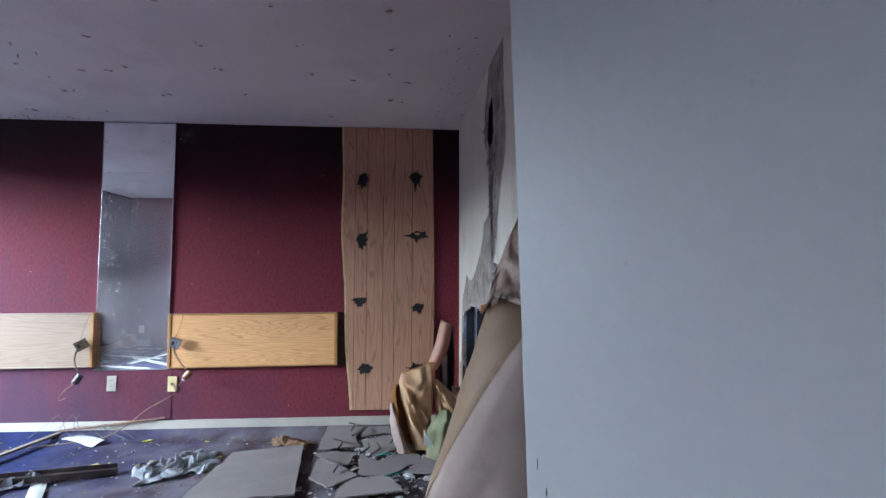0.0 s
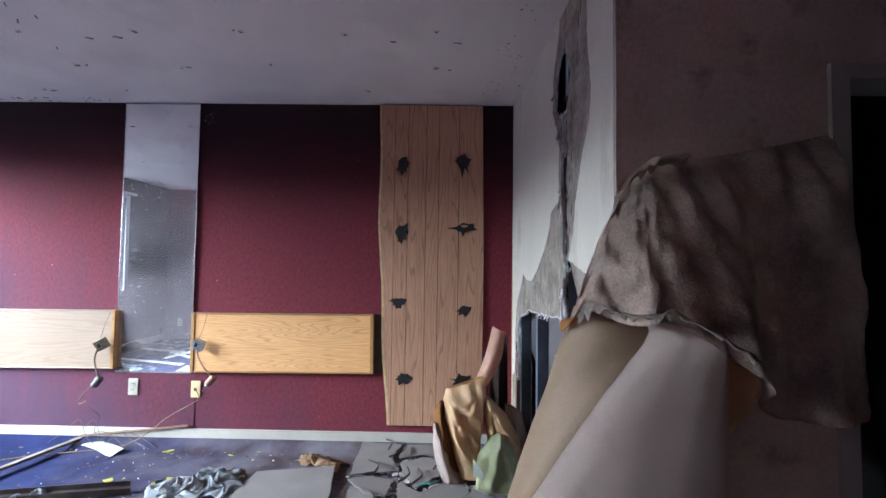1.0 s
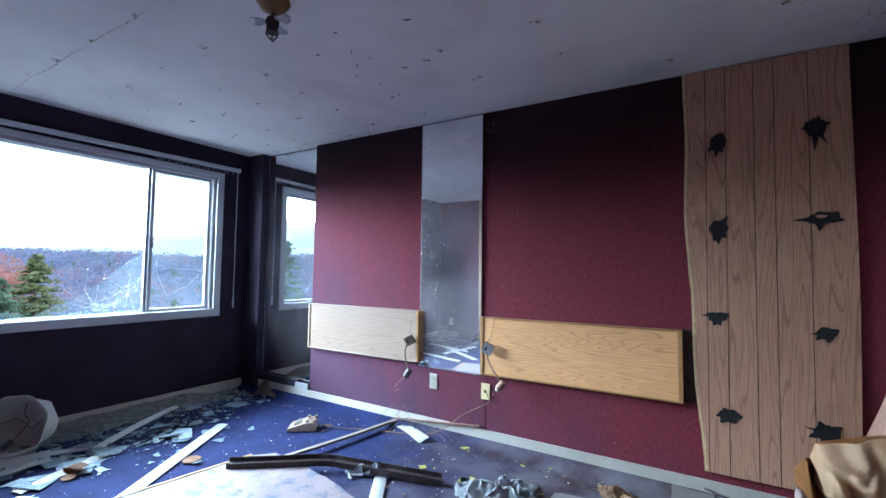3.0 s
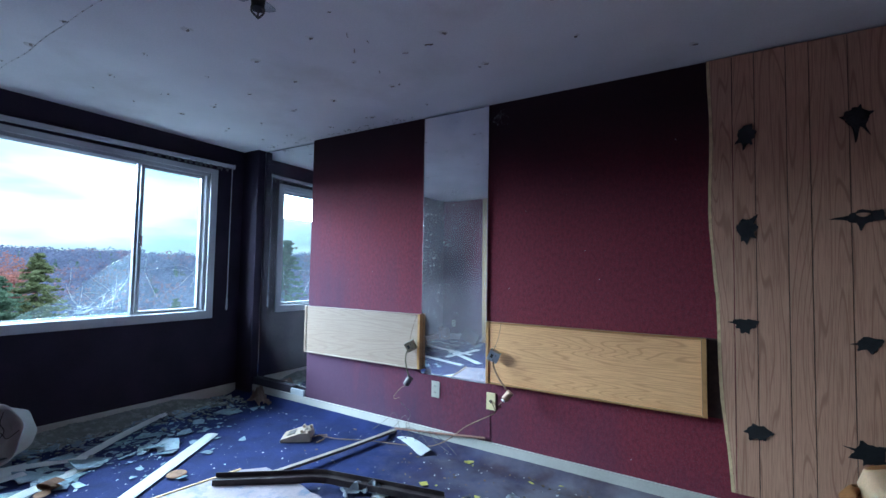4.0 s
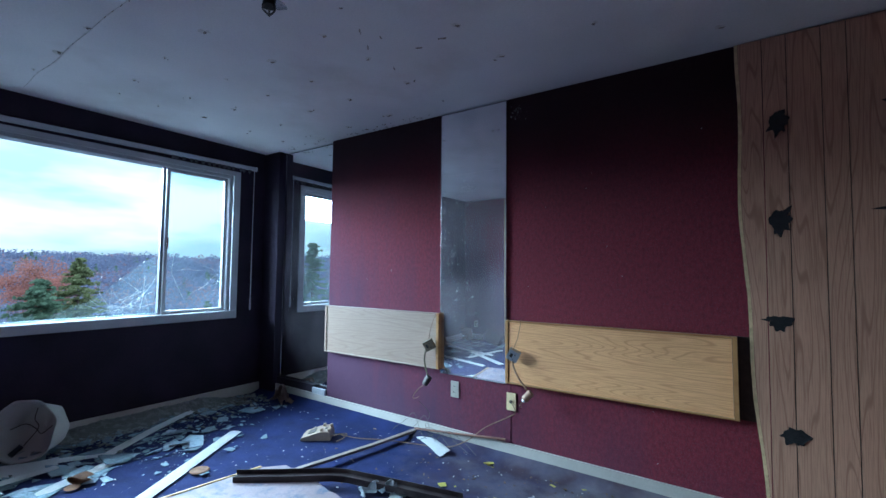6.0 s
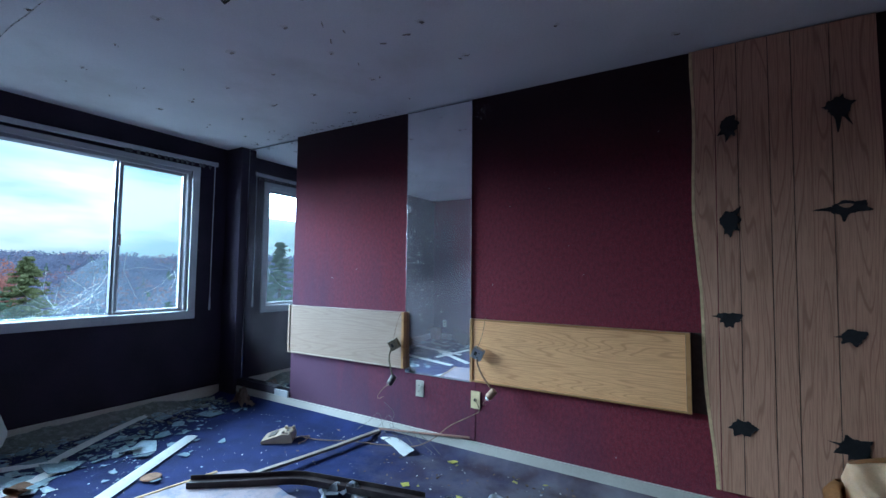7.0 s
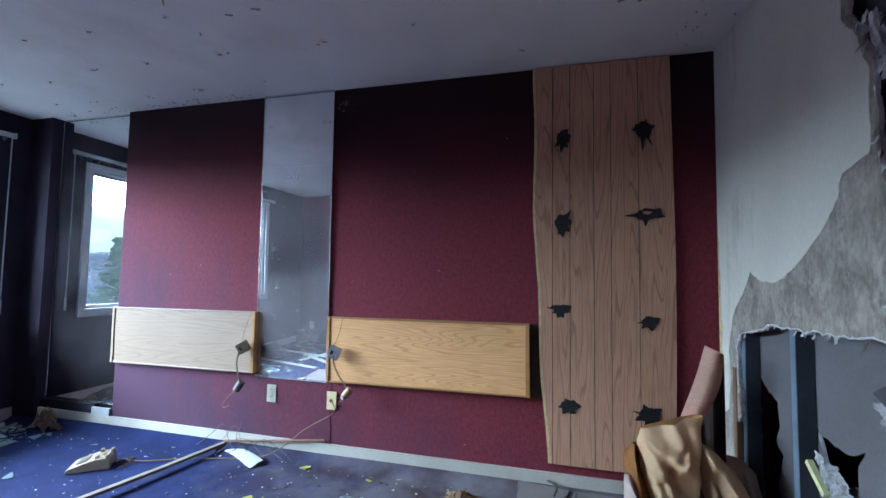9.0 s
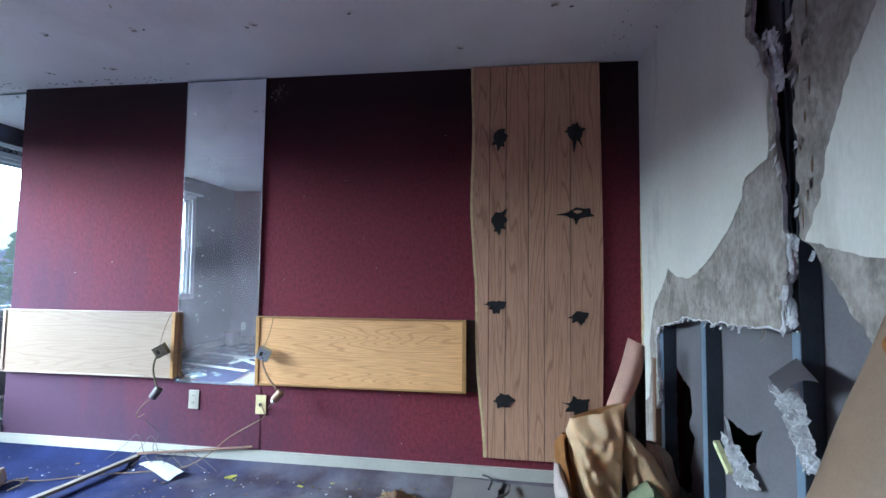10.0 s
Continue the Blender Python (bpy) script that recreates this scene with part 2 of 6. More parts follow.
def low_blue_shade(m):
    """Low shade and blue carpet bounce near the window, put into colour in streaks."""
    n, l = m.node_tree.nodes, m.node_tree.links
    p = n["Principled BSDF"]
    old = p.inputs["Base Color"].links[0].from_socket
    geo = n.new("ShaderNodeNewGeometry")
    dot = n.new("ShaderNodeVectorMath")
    dot.operation = "DOT_PRODUCT"
    dot.inputs[1].default_value = (-0.42, 0.0, -0.62)
    l.new(geo.outputs["Position"], dot.inputs[0])
    mp = n.new("ShaderNodeMapping")
    mp.inputs["Scale"].default_value = (2.2, 2.2, 0.5)
    l.new(geo.outputs["Position"], mp.inputs["Vector"])
    ns = n.new("ShaderNodeTexNoise")
    ns.inputs["Scale"].default_value, ns.inputs["Detail"].default_value, ns.inputs["Roughness"].default_value = 2.0, 8, 0.65
    l.new(mp.outputs["Vector"], ns.inputs["Vector"])
    add = n.new("ShaderNodeMath")
    add.operation = "MULTIPLY_ADD"
    add.inputs[1].default_value = 1.1
    l.new(ns.outputs["Fac"], add.inputs[0])
    l.new(dot.outputs["Value"], add.inputs[2])
    rg = n.new("ShaderNodeMapRange")
    rg.inputs["From Min"].default_value, rg.inputs["From Max"].default_value = 0.65, 1.65
    rg.inputs["To Max"].default_value = 0.85
    l.new(add.outputs["Value"], rg.inputs["Value"])
    mx = n.new("ShaderNodeMixRGB")
    mx.inputs["Color2"].default_value = (0.048, 0.030, 0.062, 1)
    l.new(rg.outputs["Result"], mx.inputs["Fac"])
    l.new(old, mx.inputs["Color1"])
    l.new(mx.outputs["Color"], p.inputs["Base Color"])


low_blue_shade(FABRIC)
top_shade(FABRIC)
NAVY = surf("dark_plum_wall_paint", (0.016, 0.010, 0.024), 0.3, 3, 0.75, 0.15, 120, spec=0.3)
PLASTER = surf("ceiling_paint", (0.70, 0.665, 0.675), 0.07, 1.6, 0.9, 0.25, 90, stain=(0.52, 0.47, 0.46), stain_scale=1.3, stain_amt=0.5, spec=0.2, thresh=0.53)
FLAKE = surf("peeled_ceiling_scar", (0.27, 0.225, 0.20), 0.45, 50, 0.95, 0.5, 200)
FLAKE_LIGHT = surf("lifted_paint_flake", (0.60, 0.56, 0.54), 0.15, 40, 0.9, 0.3, 200)
def carpet(name):
    """Blue carpet, trodden grey-brown towards the broken wall in an uneven front."""
    m = surf(name, (0.0135, 0.0195, 0.077), 0.28, 5, 0.95, 0.9, 260, spec=0.15)
    n, l = m.node_tree.nodes, m.node_tree.links
    p = n["Principled BSDF"]
    old = p.inputs["Base Color"].links[0].from_socket
    tc = n.new("ShaderNodeTexCoord")
    sep = n.new("ShaderNodeSeparateXYZ")
    l.new(tc.outputs["Object"], sep.inputs["Vector"])
    ns = n.new("ShaderNodeTexNoise")
    ns.inputs["Scale"].default_value, ns.inputs["Detail"].default_value, ns.inputs["Roughness"].default_value = 1.5, 8, 0.65
    l.new(tc.outputs["Object"], ns.inputs["Vector"])
    mad = n.new("ShaderNodeMath")
    mad.operation = "MULTIPLY_ADD"
    mad.inputs[1].default_value = 3.2
    l.new(ns.outputs["Fac"], mad.inputs[0])
    l.new(sep.outputs["X"], mad.inputs[2])
    rg = n.new("ShaderNodeMapRange")
    rg.inputs["From Min"].default_value, rg.inputs["From Max"].default_value = -1.1, 0.5
    rg.inputs["To Max"].default_value = 0.92
    l.new(mad.outputs["Value"], rg.inputs["Value"])
    dirt = n.new("ShaderNodeTexNoise")
    dirt.inputs["Scale"].default_value, dirt.inputs["Detail"].default_value = 4.0, 9
    l.new(tc.outputs["Object"], dirt.inputs["Vector"])
    dr = n.new("ShaderNodeValToRGB")
    dr.color_ramp.elements[0].position, dr.color_ramp.elements[0].color = 0.38, (0.075, 0.05, 0.05, 1)
    dr.color_ramp.elements[1].position, dr.color_ramp.elements[1].color = 0.62, (0.165, 0.15, 0.175, 1)
    l.new(dirt.outputs["Fac"], dr.inputs["Fac"])
    mx = n.new("ShaderNodeMixRGB")
    l.new(rg.outputs["Result"], mx.inputs["Fac"])
    l.new(old, mx.inputs["Color1"])
    l.new(dr.outputs["Color"], mx.inputs["Color2"])
    l.new(mx.outputs["Color"], p.inputs["Base Color"])
    return m


CARPET = carpet("blue_carpet")
BASE = surf("cream_baseboard_paint", (0.42, 0.395, 0.355), 0.10, 4, 0.55, 0.15, 80, stain=(0.40, 0.35, 0.30), stain_scale=5, stain_amt=0.5, thresh=0.56)
WHITE = surf("white_door_paint", (0.42, 0.435, 0.46), 0.04, 1.6, 0.5, 0.10, 40, stain=(0.45, 0.45, 0.46), stain_scale=9, stain_amt=0.5, thresh=0.72)
DOOR_CHIP = surf("chipped_paint_wood", (0.20, 0.18, 0.17), 0.3, 40, 0.9, 0.3, 100)
VINYL_FRAME = surf("window_frame_enamel", (0.40, 0.41, 0.44), 0.08, 5, 0.45, 0.08, 60, stain=(0.45, 0.45, 0.42), stain_scale=7, stain_amt=0.4, thresh=0.56)
PANEL_WOOD = wood("printed_wood_panelling", (0.52, 0.295, 0.195), (0.27, 0.125, 0.08), 2, 0.5, 28.0, line=0.68, depth=0.72)
PANEL_EDGE = surf("raw_panel_edge", (0.58, 0.43, 0.24), 0.2, 30, 0.8, 0.3, 90)
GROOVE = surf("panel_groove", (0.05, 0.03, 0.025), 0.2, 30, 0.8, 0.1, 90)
OAK = wood("oak_veneer", (0.78, 0.44, 0.205), (0.50, 0.235, 0.095), 0, 0.38, 44.0, coat=0.25, line=0.5, depth=0.7)
# greyer oak: window glare on the left headboard is put into this colour
OAK_PALE = wood("glare_oak_veneer", (0.32, 0.235, 0.185), (0.24, 0.165, 0.12), 0, 0.36, 28.0, coat=0.3)
OAK_EDGE = wood("oak_edge_strip", (0.42, 0.225, 0.085), (0.30, 0.14, 0.05), 0, 0.4, 6.0, coat=0.2)
OAK_DARK = wood("dark_brown_batten", (0.19, 0.105, 0.065), (0.12, 0.06, 0.035), 2, 0.6, 6.0)
MULLION_GREY = surf("weathered_aluminium", (0.20, 0.21, 0.24), 0.12, 9, 0.5, 0.1, 80, metal=0.3)
GLUE = surf("black_mastic", (0.010, 0.010, 0.012), 0.3, 50, 0.55, 0.9, 140)
MIRROR = dusty_mirror("dusty_mirror_glass", 0.10, 0.38)
MIRROR_CORNER = dusty_mirror("corner_mirror_glass", 0.006, 0.05)
CHROME = surf("mirror_trim_metal", (0.62, 0.64, 0.66), 0.1, 20, 0.25, 0.05, 60, metal=1.0)
GLASS = pane_glass("dusty_window_glass", 0.001, 0.007)
GLASS_BROKEN = pane_glass("cracked_window_glass", 0.003, 0.014)
CRACK = surf("glass_crack_edge", (0.86, 0.92, 0.94), 0.1, 40, 0.3, 0.0, 60)
PAINTED = surf("white_wall_paint", (0.63, 0.60, 0.54), 0.08, 1.6, 0.8, 0.2, 70, stain=(0.30, 0.25, 0.22), stain_scale=1.7, stain_amt=0.75, thresh=0.53, stretch=(1.6, 1, 0.5))
TORN = surf("torn_wall_paper", (0.27, 0.235, 0.21), 0.40, 12, 0.95, 0.9, 60, stain=(0.44, 0.39, 0.345), stain_scale=15, stain_amt=0.85, thresh=0.53, stretch=(1, 1, 0.6))
GYPSUM = surf("crumbled_gypsum", (0.60, 0.58, 0.60), 0.25, 22, 0.95, 0.9, 90)
BACKBOARD = surf("grey_board_paper", (0.128, 0.115, 0.126), 0.12, 3, 0.9, 0.15, 90, stain=(0.16, 0.16, 0.17), stain_scale=2.4, stain_amt=0.5)
# one steel in two tones: lit flange and shaded web are put into colour
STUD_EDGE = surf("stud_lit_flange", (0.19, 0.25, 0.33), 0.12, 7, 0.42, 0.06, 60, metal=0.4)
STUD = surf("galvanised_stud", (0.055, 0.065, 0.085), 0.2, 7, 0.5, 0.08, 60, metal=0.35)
BROWN_WALL = surf("bare_brown_wall_paper", (0.60, 0.47, 0.40), 0.22, 3, 0.9, 0.25, 60, stain=(0.12, 0.085, 0.07), stain_scale=5, stain_amt=0.7, thresh=0.55)
# near-black: the side rooms' lack of light is put into this colour
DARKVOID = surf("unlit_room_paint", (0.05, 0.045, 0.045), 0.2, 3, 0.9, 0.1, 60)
TAN_TRIM = wood("tan_door_trim", (0.47, 0.30, 0.13), (0.34, 0.2, 0.08), 2, 0.5, 5.0)


# ---- mesh helpers ----
def link_mesh(name, bm, material, smooth=False):
    me = bpy.data.meshes.new(name)
    bmesh.ops.recalc_face_normals(bm, faces=bm.faces)
    bm.to_mesh(me)
    bm.free()
    for m in material if isinstance(material, (list, tuple)) else [material]:
        me.materials.append(m)
    if smooth:
        for f in me.polygons:
            f.use_smooth = True
    return new(name, me)


def part(name, bm, material, parent, label="", smooth=False):
    ob = link_mesh(name, bm, material, smooth)
    ob.parent = parent
    if label:
        ob["label"] = label
    return ob


def thing(name, m, label, category, group="", kind=""):
    ob = new(name)
    ob.empty_display_size = 0.1
    ob.matrix_world = m
    return tagged(ob, label, category, group, kind)


def box(bm, x0, x1, y0, y1, z0, z1, bevel=0.0):
    vs = [bm.verts.new((x, y, z)) for x in (x0, x1) for y in (y0, y1) for z in (z0, z1)]
    fs = [bm.faces.new([vs[i] for i in q]) for q in ((0, 1, 3, 2), (4, 6, 7, 5), (0, 4, 5, 1), (2, 3, 7, 6), (0, 2, 6, 4), (1, 5, 7, 3))]
    if bevel:
        es = list({e for f in fs for e in f.edges})
        bmesh.ops.bevel(bm, geom=es, offset=bevel, segments=2, profile=0.5, affect="EDGES")
    return bm


def boxes(*rows, bevel=0.0):
    bm = bmesh.new()
    for r in rows:
        box(bm, *r, bevel=bevel)
    return bm


def tube(pts, r, sides=8, closed=False, bm=None):
    """A round bar or cable swept along the points; r is one radius or one a point."""
    bm = bm or bmesh.new()
    pts = [Vector(p) for p in pts]
    rings = []
    for i, p in enumerate(pts):
        a, b = pts[max(0, i - 1)], pts[min(len(pts) - 1, i + 1)]
        d = (b - a).normalized()
        u = d.orthogonal().normalized() if not rings else (rings[-1][1] - d * rings[-1][1].dot(d)).normalized()
        v = d.cross(u)
        rr = r[i] if isinstance(r, (list, tuple)) else r
        rings.append(([bm.verts.new(p + (u * math.cos(k * 6.28318 / sides) + v * math.sin(k * 6.28318 / sides)) * rr) for k in range(sides)], u))
    for (a, _), (b, _) in zip(rings, rings[1:]):
        for k in range(sides):
            bm.faces.new((a[k], a[(k + 1) % sides], b[(k + 1) % sides], b[k]))
    bm.faces.new(rings[0][0])
    bm.faces.new(list(reversed(rings[-1][0])))
    return bm


def smooth_line(pts, n=6):
    """A Catmull-Rom line through the points."""
    P = [Vector(p) for p in pts]
    P = [P[0] * 2 - P[1]] + P + [P[-1] * 2 - P[-2]]
    out = []
    for i in range(1, len(P) - 2):
        for k in range(n):
            t = k / n
            a, b, c, d = P[i - 1:i + 3]
            out.append(0.5 * ((2 * b) + (c - a) * t + (2 * a - 5 * b + 4 * c - d) * t * t + (3 * b - a - 3 * c + d) * t ** 3))
    return out + [P[-2]]


def ragged(pts, jag=0.01, step=0.02, seed=0, straight=()):
    """A closed outline with torn edges; the sides whose number is in straight stay clean."""
    rng = random.Random(seed)
    out = []
    for i, (a, b) in enumerate(zip(pts, pts[1:] + pts[:1])):
        a, b = Vector(a), Vector(b)
        n = 1 if i in straight else max(1, int((b - a).length / step))
        nrm = Vector((-(b - a).y, (b - a).x)).normalized()
        for k in range(n):
            q = a.lerp(b, k / n)
            if k or (i not in straight and (i - 1) % len(pts) not in straight):
                q = q + nrm * (noise.noise((q.x * 22 + seed, q.y * 22, seed * 3.1)) * jag * 1.6 + rng.uniform(-jag, jag) * 0.6)
            out.append(q)
    return out


def inside(p, ring):
    hit = False
    for a, b in zip(ring, ring[1:] + ring[:1]):
        if (a.y > p.y) != (b.y > p.y) and p.x < (b.x - a.x) * (p.y - a.y) / (b.y - a.y) + a.x:
            hit = not hit
    return hit


def slab(outline, place, thick, bm=None, mat_edge=None, holes=()):
    """The outline (2-D), less its holes, as a solid sheet; place(u, v, d) gives the 3-D point at depth d."""
    bm = bm or bmesh.new()
    loops = [[Vector((p[0], p[1])) for p in ring] for ring in (outline, *holes)]
    flat, rings, start = [], [], 0
    for ring in loops:
        flat += ring
        rings.append(list(range(start, start + len(ring))))
        start += len(ring)
    pts, edges, faces = geometry.delaunay_2d_cdt(flat, [], rings, 1, 1e-6)[:3]
    faces = [f for f in faces if not any(inside(sum((pts[i] for i in f), Vector((0, 0))) / 3, ring) for ring in loops[1:])]
    a = [bm.verts.new(place(p.x, p.y, 0.0)) for p in pts]
    b = [bm.verts.new(place(p.x, p.y, thick)) for p in pts]
    count = {}
    for f in faces:
        for s, e in zip(f, list(f[1:]) + [f[0]]):
            count[(s, e)] = count.get((s, e), 0) + 1
    for f in faces:
        bm.faces.new([a[i] for i in f])
        bm.faces.new([b[i] for i in reversed(f)])
        for s, e in zip(f, list(f[1:]) + [f[0]]):
            if (e, s) not in count:
                side = bm.faces.new((a[e], a[s], b[s], b[e]))
                if mat_edge is not None:
                    side.material_index = mat_edge
    for v in [v for v in a + b if not v.link_faces]:
        bm.verts.remove(v)
    return bm


def sheet(fn, nu, nv, thick=0.0):
    """A curved sheet: fn(u, v) for u, v in 0..1 gives its points."""
    bm = bmesh.new()
    g = [[bm.verts.new(fn(i / nu, j / nv)) for j in range(nv + 1)] for i in range(nu + 1)]
    for i in range(nu):
        for j in range(nv):
            bm.faces.new((g[i][j], g[i + 1][j], g[i + 1][j + 1], g[i][j + 1]))
    if thick:
        bmesh.ops.solidify(bm, geom=bm.faces[:], thickness=thick)
    return bm


def wobble(p, amp, freq, seed=0.0):
    q = Vector(p) * freq + Vector((seed, seed * 1.7, -seed))
    return Vector(p) + noise.noise_vector(q) * amp


def lathe(profile, sides=24, bm=None):
    bm = bm or bmesh.new()
    rings = [[bm.verts.new((r * math.cos(k * 6.28318 / sides), r * math.sin(k * 6.28318 / sides), z)) for k in range(sides)] for r, z in profile]
    for a, b in zip(rings, rings[1:]):
        for k in range(sides):
            bm.faces.new((a[k], a[(k + 1) % sides], b[(k + 1) % sides], b[k]))
    return bm


# ---- structure ----
XW, YN, YS, CEIL = -4.68, 3.5, -0.5, 2.455   # window wall, mirror wall, rear wall, ceiling height
IDENT = Matrix.Identity(4)


def structure(name, bm, material, label, category):
    return tagged(link_mesh(name, bm, material), label, category, kind="structure")


def floor_point(u, v):
    x, y = XW - 0.1 + u * 6.9, YS - 0.1 + v * 4.2
    rise = 0.046 * min(1.0, max(0.0, (y - YN + 0.15) / 0.13)) ** 1.5     # the carpet climbs its edge strip
    return Vector((x, y, 0.004 * noise.noise((x * 1.3, y * 1.3, 0)) - 0.004 + rise))


structure("floor", sheet(floor_point, 70, 110, 0.0), CARPET, "worn blue carpet soiled grey-brown towards the broken wall", "floor")
structure("subfloor", boxes((XW - 0.3, 2.3, YS - 0.3, YN + 0.3, -0.25, -0.02)), DARKVOID, "concrete slab beneath the carpet", "floor")

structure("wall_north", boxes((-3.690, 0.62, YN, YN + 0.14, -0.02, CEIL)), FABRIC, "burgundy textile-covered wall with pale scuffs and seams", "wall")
WY0, WY1, WZ0, WZ1 = 0.47, 3.115, 0.81, 2.172   # the window's opening
structure("wall_west", boxes((XW - 0.2, XW, YS - 0.1, WY0, -0.02, CEIL), (XW - 0.2, XW, WY1, YN, -0.02, CEIL),
                             (XW - 0.2, XW, WY0, WY1, -0.02, WZ0), (XW - 0.2, XW, WY0, WY1, WZ1, CEIL)), NAVY,
          "very dark plum painted wall around the window", "wall")
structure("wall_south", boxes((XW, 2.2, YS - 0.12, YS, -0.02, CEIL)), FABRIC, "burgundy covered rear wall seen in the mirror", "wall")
# two added walls shut the side rooms so their openings stay black
structure("wall_far_east", boxes((2.1, 2.22, YS, YN + 0.14, -0.02, CEIL)), DARKVOID, "added near-black wall closing the unlit side rooms", "wall")
structure("wall_back_room", boxes((0.62, 2.1, YN, YN + 0.14, -0.02, CEIL)), DARKVOID, "added near-black end wall closing the unlit bathroom", "wall")
structure("wall_corner_recess", boxes((XW - 0.2, -3.692, YN + 0.045, YN + 0.14, -0.02, CEIL)), NAVY, "dark recessed wall behind the corner mirror", "wall")
structure("wall_corner_chase", boxes((XW, -4.44, YN - 0.045, YN + 0.043, 0.0, CEIL)), NAVY, "narrow dark plum corner casing beside the mirror", "wall")
RX = 0.495                                    # free end of the broken partition
structure("wall_return", boxes((RX + 0.002, 1.19, 1.80, 1.92, 0.0, CEIL), (1.19, 2.1, 1.80, 1.92, 1.95, CEIL)), BROWN_WALL,
          "bare brown wall with mould marks where the covering peeled off", "wall")
structure("door_frame_trim", boxes((1.19, 1.25, 1.785, 1.93, 0.0, 1.90), (1.19, 2.1, 1.785, 1.93, 1.90, 1.95)), BASE,
          "dull white door casing round a dark opening", "door frame")
# unseen slab, added to block the sun above the room
roof = structure("roof", boxes((XW - 0.9, 2.6, YS - 0.6, YN + 0.6, CEIL + 0.03, CEIL + 0.3)), DARKVOID, "unseen flat slab added above the ceiling to keep the sun out", "roof")

# ceiling in one mesh: board, paint, screw scars in rows, a long crack
def ceiling_mesh():
    bm = bmesh.new()
    box(bm, XW - 0.2, 2.22, YS - 0.12, YN + 0.14, CEIL, CEIL + 0.03)
    rng = random.Random(4)

    def scar(x, y, s, index, turn, squash=0.5, drop=0.002):
        n = 11
        pts = []
        for k in range(n):
            a = k * 6.28318 / n
            r = s * rng.uniform(0.55, 1.15)
            u, v = r * math.cos(a), r * math.sin(a) * squash
            pts.append((x + u * math.cos(turn) - v * math.sin(turn), y + u * math.sin(turn) + v * math.cos(turn)))
        top = [bm.verts.new((p[0], p[1], CEIL - 0.0005)) for p in pts]
        low = [bm.verts.new((x + (p[0] - x) * 0.8, y + (p[1] - y) * 0.8, CEIL - drop * rng.uniform(0.6, 1.8))) for p in pts]
        for k in range(n):
            bm.faces.new((top[k], top[(k + 1) % n], low[(k + 1) % n], low[k])).material_index = index
        bm.faces.new(low).material_index = index

    # the board screws stand in a grid, most with a broken patch of filler
    for i, gx in enumerate((-4.08, -3.72, -3.26, -2.79, -2.29, -1.67, -1.135, -0.61, -0.12)):
        for j, gy in enumerate((1.50, 1.89, 2.22, 2.52, 2.91, 3.26)):
            if rng.random() < 0.14:
                continue
            x, y = gx + rng.uniform(-0.03, 0.03), gy + rng.uniform(-0.04, 0.04)
            s = rng.uniform(0.010, 0.026)
            scar(x, y, s * 1.5, 2, rng.uniform(0, 3.1), 0.7, 0.0015)
            scar(x + rng.uniform(-0.008, 0.008), y + 0.004, s * 0.8, 1, rng.uniform(-0.6, 0.6), 0.42, 0.005)
            if rng.random() < 0.4:
                scar(x + rng.uniform(-0.08, 0.08), y + rng.uniform(-0.03, 0.03), s * 0.5, 1, rng.uniform(-0.6, 0.6), 0.4, 0.004)
    # slivers of lifted tape
    for x, y, s, t in ((-1.97, 2.59, 0.035, 0.3), (-1.81, 2.58, 0.045, 0.25), (-2.07, 2.40, 0.03, 1.9), (-2.2, 2.44, 0.05, 2.3), (-0.36, 2.61, 0.03, 0.2),
                       (-0.02, 2.62, 0.04, 0.1), (-2.05, 2.11, 0.02, 0.5), (-2.12, 2.30, 0.04, 2.2), (-2.24, 2.70, 0.03, 2.1), (-1.66, 2.20, 0.035, 0.4)):
        scar(x, y, s * 0.65, 1, t, 0.16, 0.004)
    # seam that has opened along a board joint, and crumbs along the wall
    for k in range(60):
        x = -4.5 + k * 0.03
        scar(x, 1.53 + 0.012 * noise.noise((x * 3, 0, 0)), 0.02, 2 if k % 3 else 1, 0.05 * rng.uniform(-1, 1), 0.09, 0.002)
    for k in range(50):
        scar(rng.uniform(-4.3, -2.5), YN - rng.uniform(0.02, 0.10), rng.uniform(0.004, 0.013), 1, rng.uniform(0, 3), 0.5, 0.003)
    for k in range(40):
        scar(rng.uniform(0.15, 0.4), rng.uniform(2.0, 3.4), rng.uniform(0.003, 0.010), 1, rng.uniform(0, 3), 0.4, 0.003)
    return bm


structure("ceiling", ceiling_mesh(), [PLASTER, FLAKE, FLAKE_LIGHT], "dirty off-white plasterboard ceiling with rows of screw scars", "ceiling")
structure("baseboard_north", boxes((-4.44, 0.40, YN - 0.016, YN - 0.001, 0.0, 0.104)), BASE, "cream painted baseboard along the burgundy wall", "baseboard")
structure("baseboard_west", boxes((XW + 0.001, XW + 0.016, YS, YN - 0.05, 0.0, 0.095)), BASE, "scuffed cream baseboard under the window", "baseboard")
structure("baseboard_south", boxes((XW + 0.02, 0.6, YS + 0.001, YS + 0.016, 0.0, 0.095)), BASE, "cream baseboard along the rear wall", "baseboard")
structure("trim_block", boxes((-3.87, -3.695, YN - 0.022, YN - 0.002, 0.106, 0.160), bevel=0.003), VINYL_FRAME, "small cream block under the corner mirror", "trim")
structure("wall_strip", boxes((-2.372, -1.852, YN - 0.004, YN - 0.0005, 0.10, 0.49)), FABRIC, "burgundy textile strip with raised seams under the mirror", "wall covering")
structure("trim_under_mirror", boxes((-4.438, -3.872, YN - 0.006, YN + 0.043, 0.106, 0.172)), NAVY, "dark strip of wall under the corner mirror", "trim")
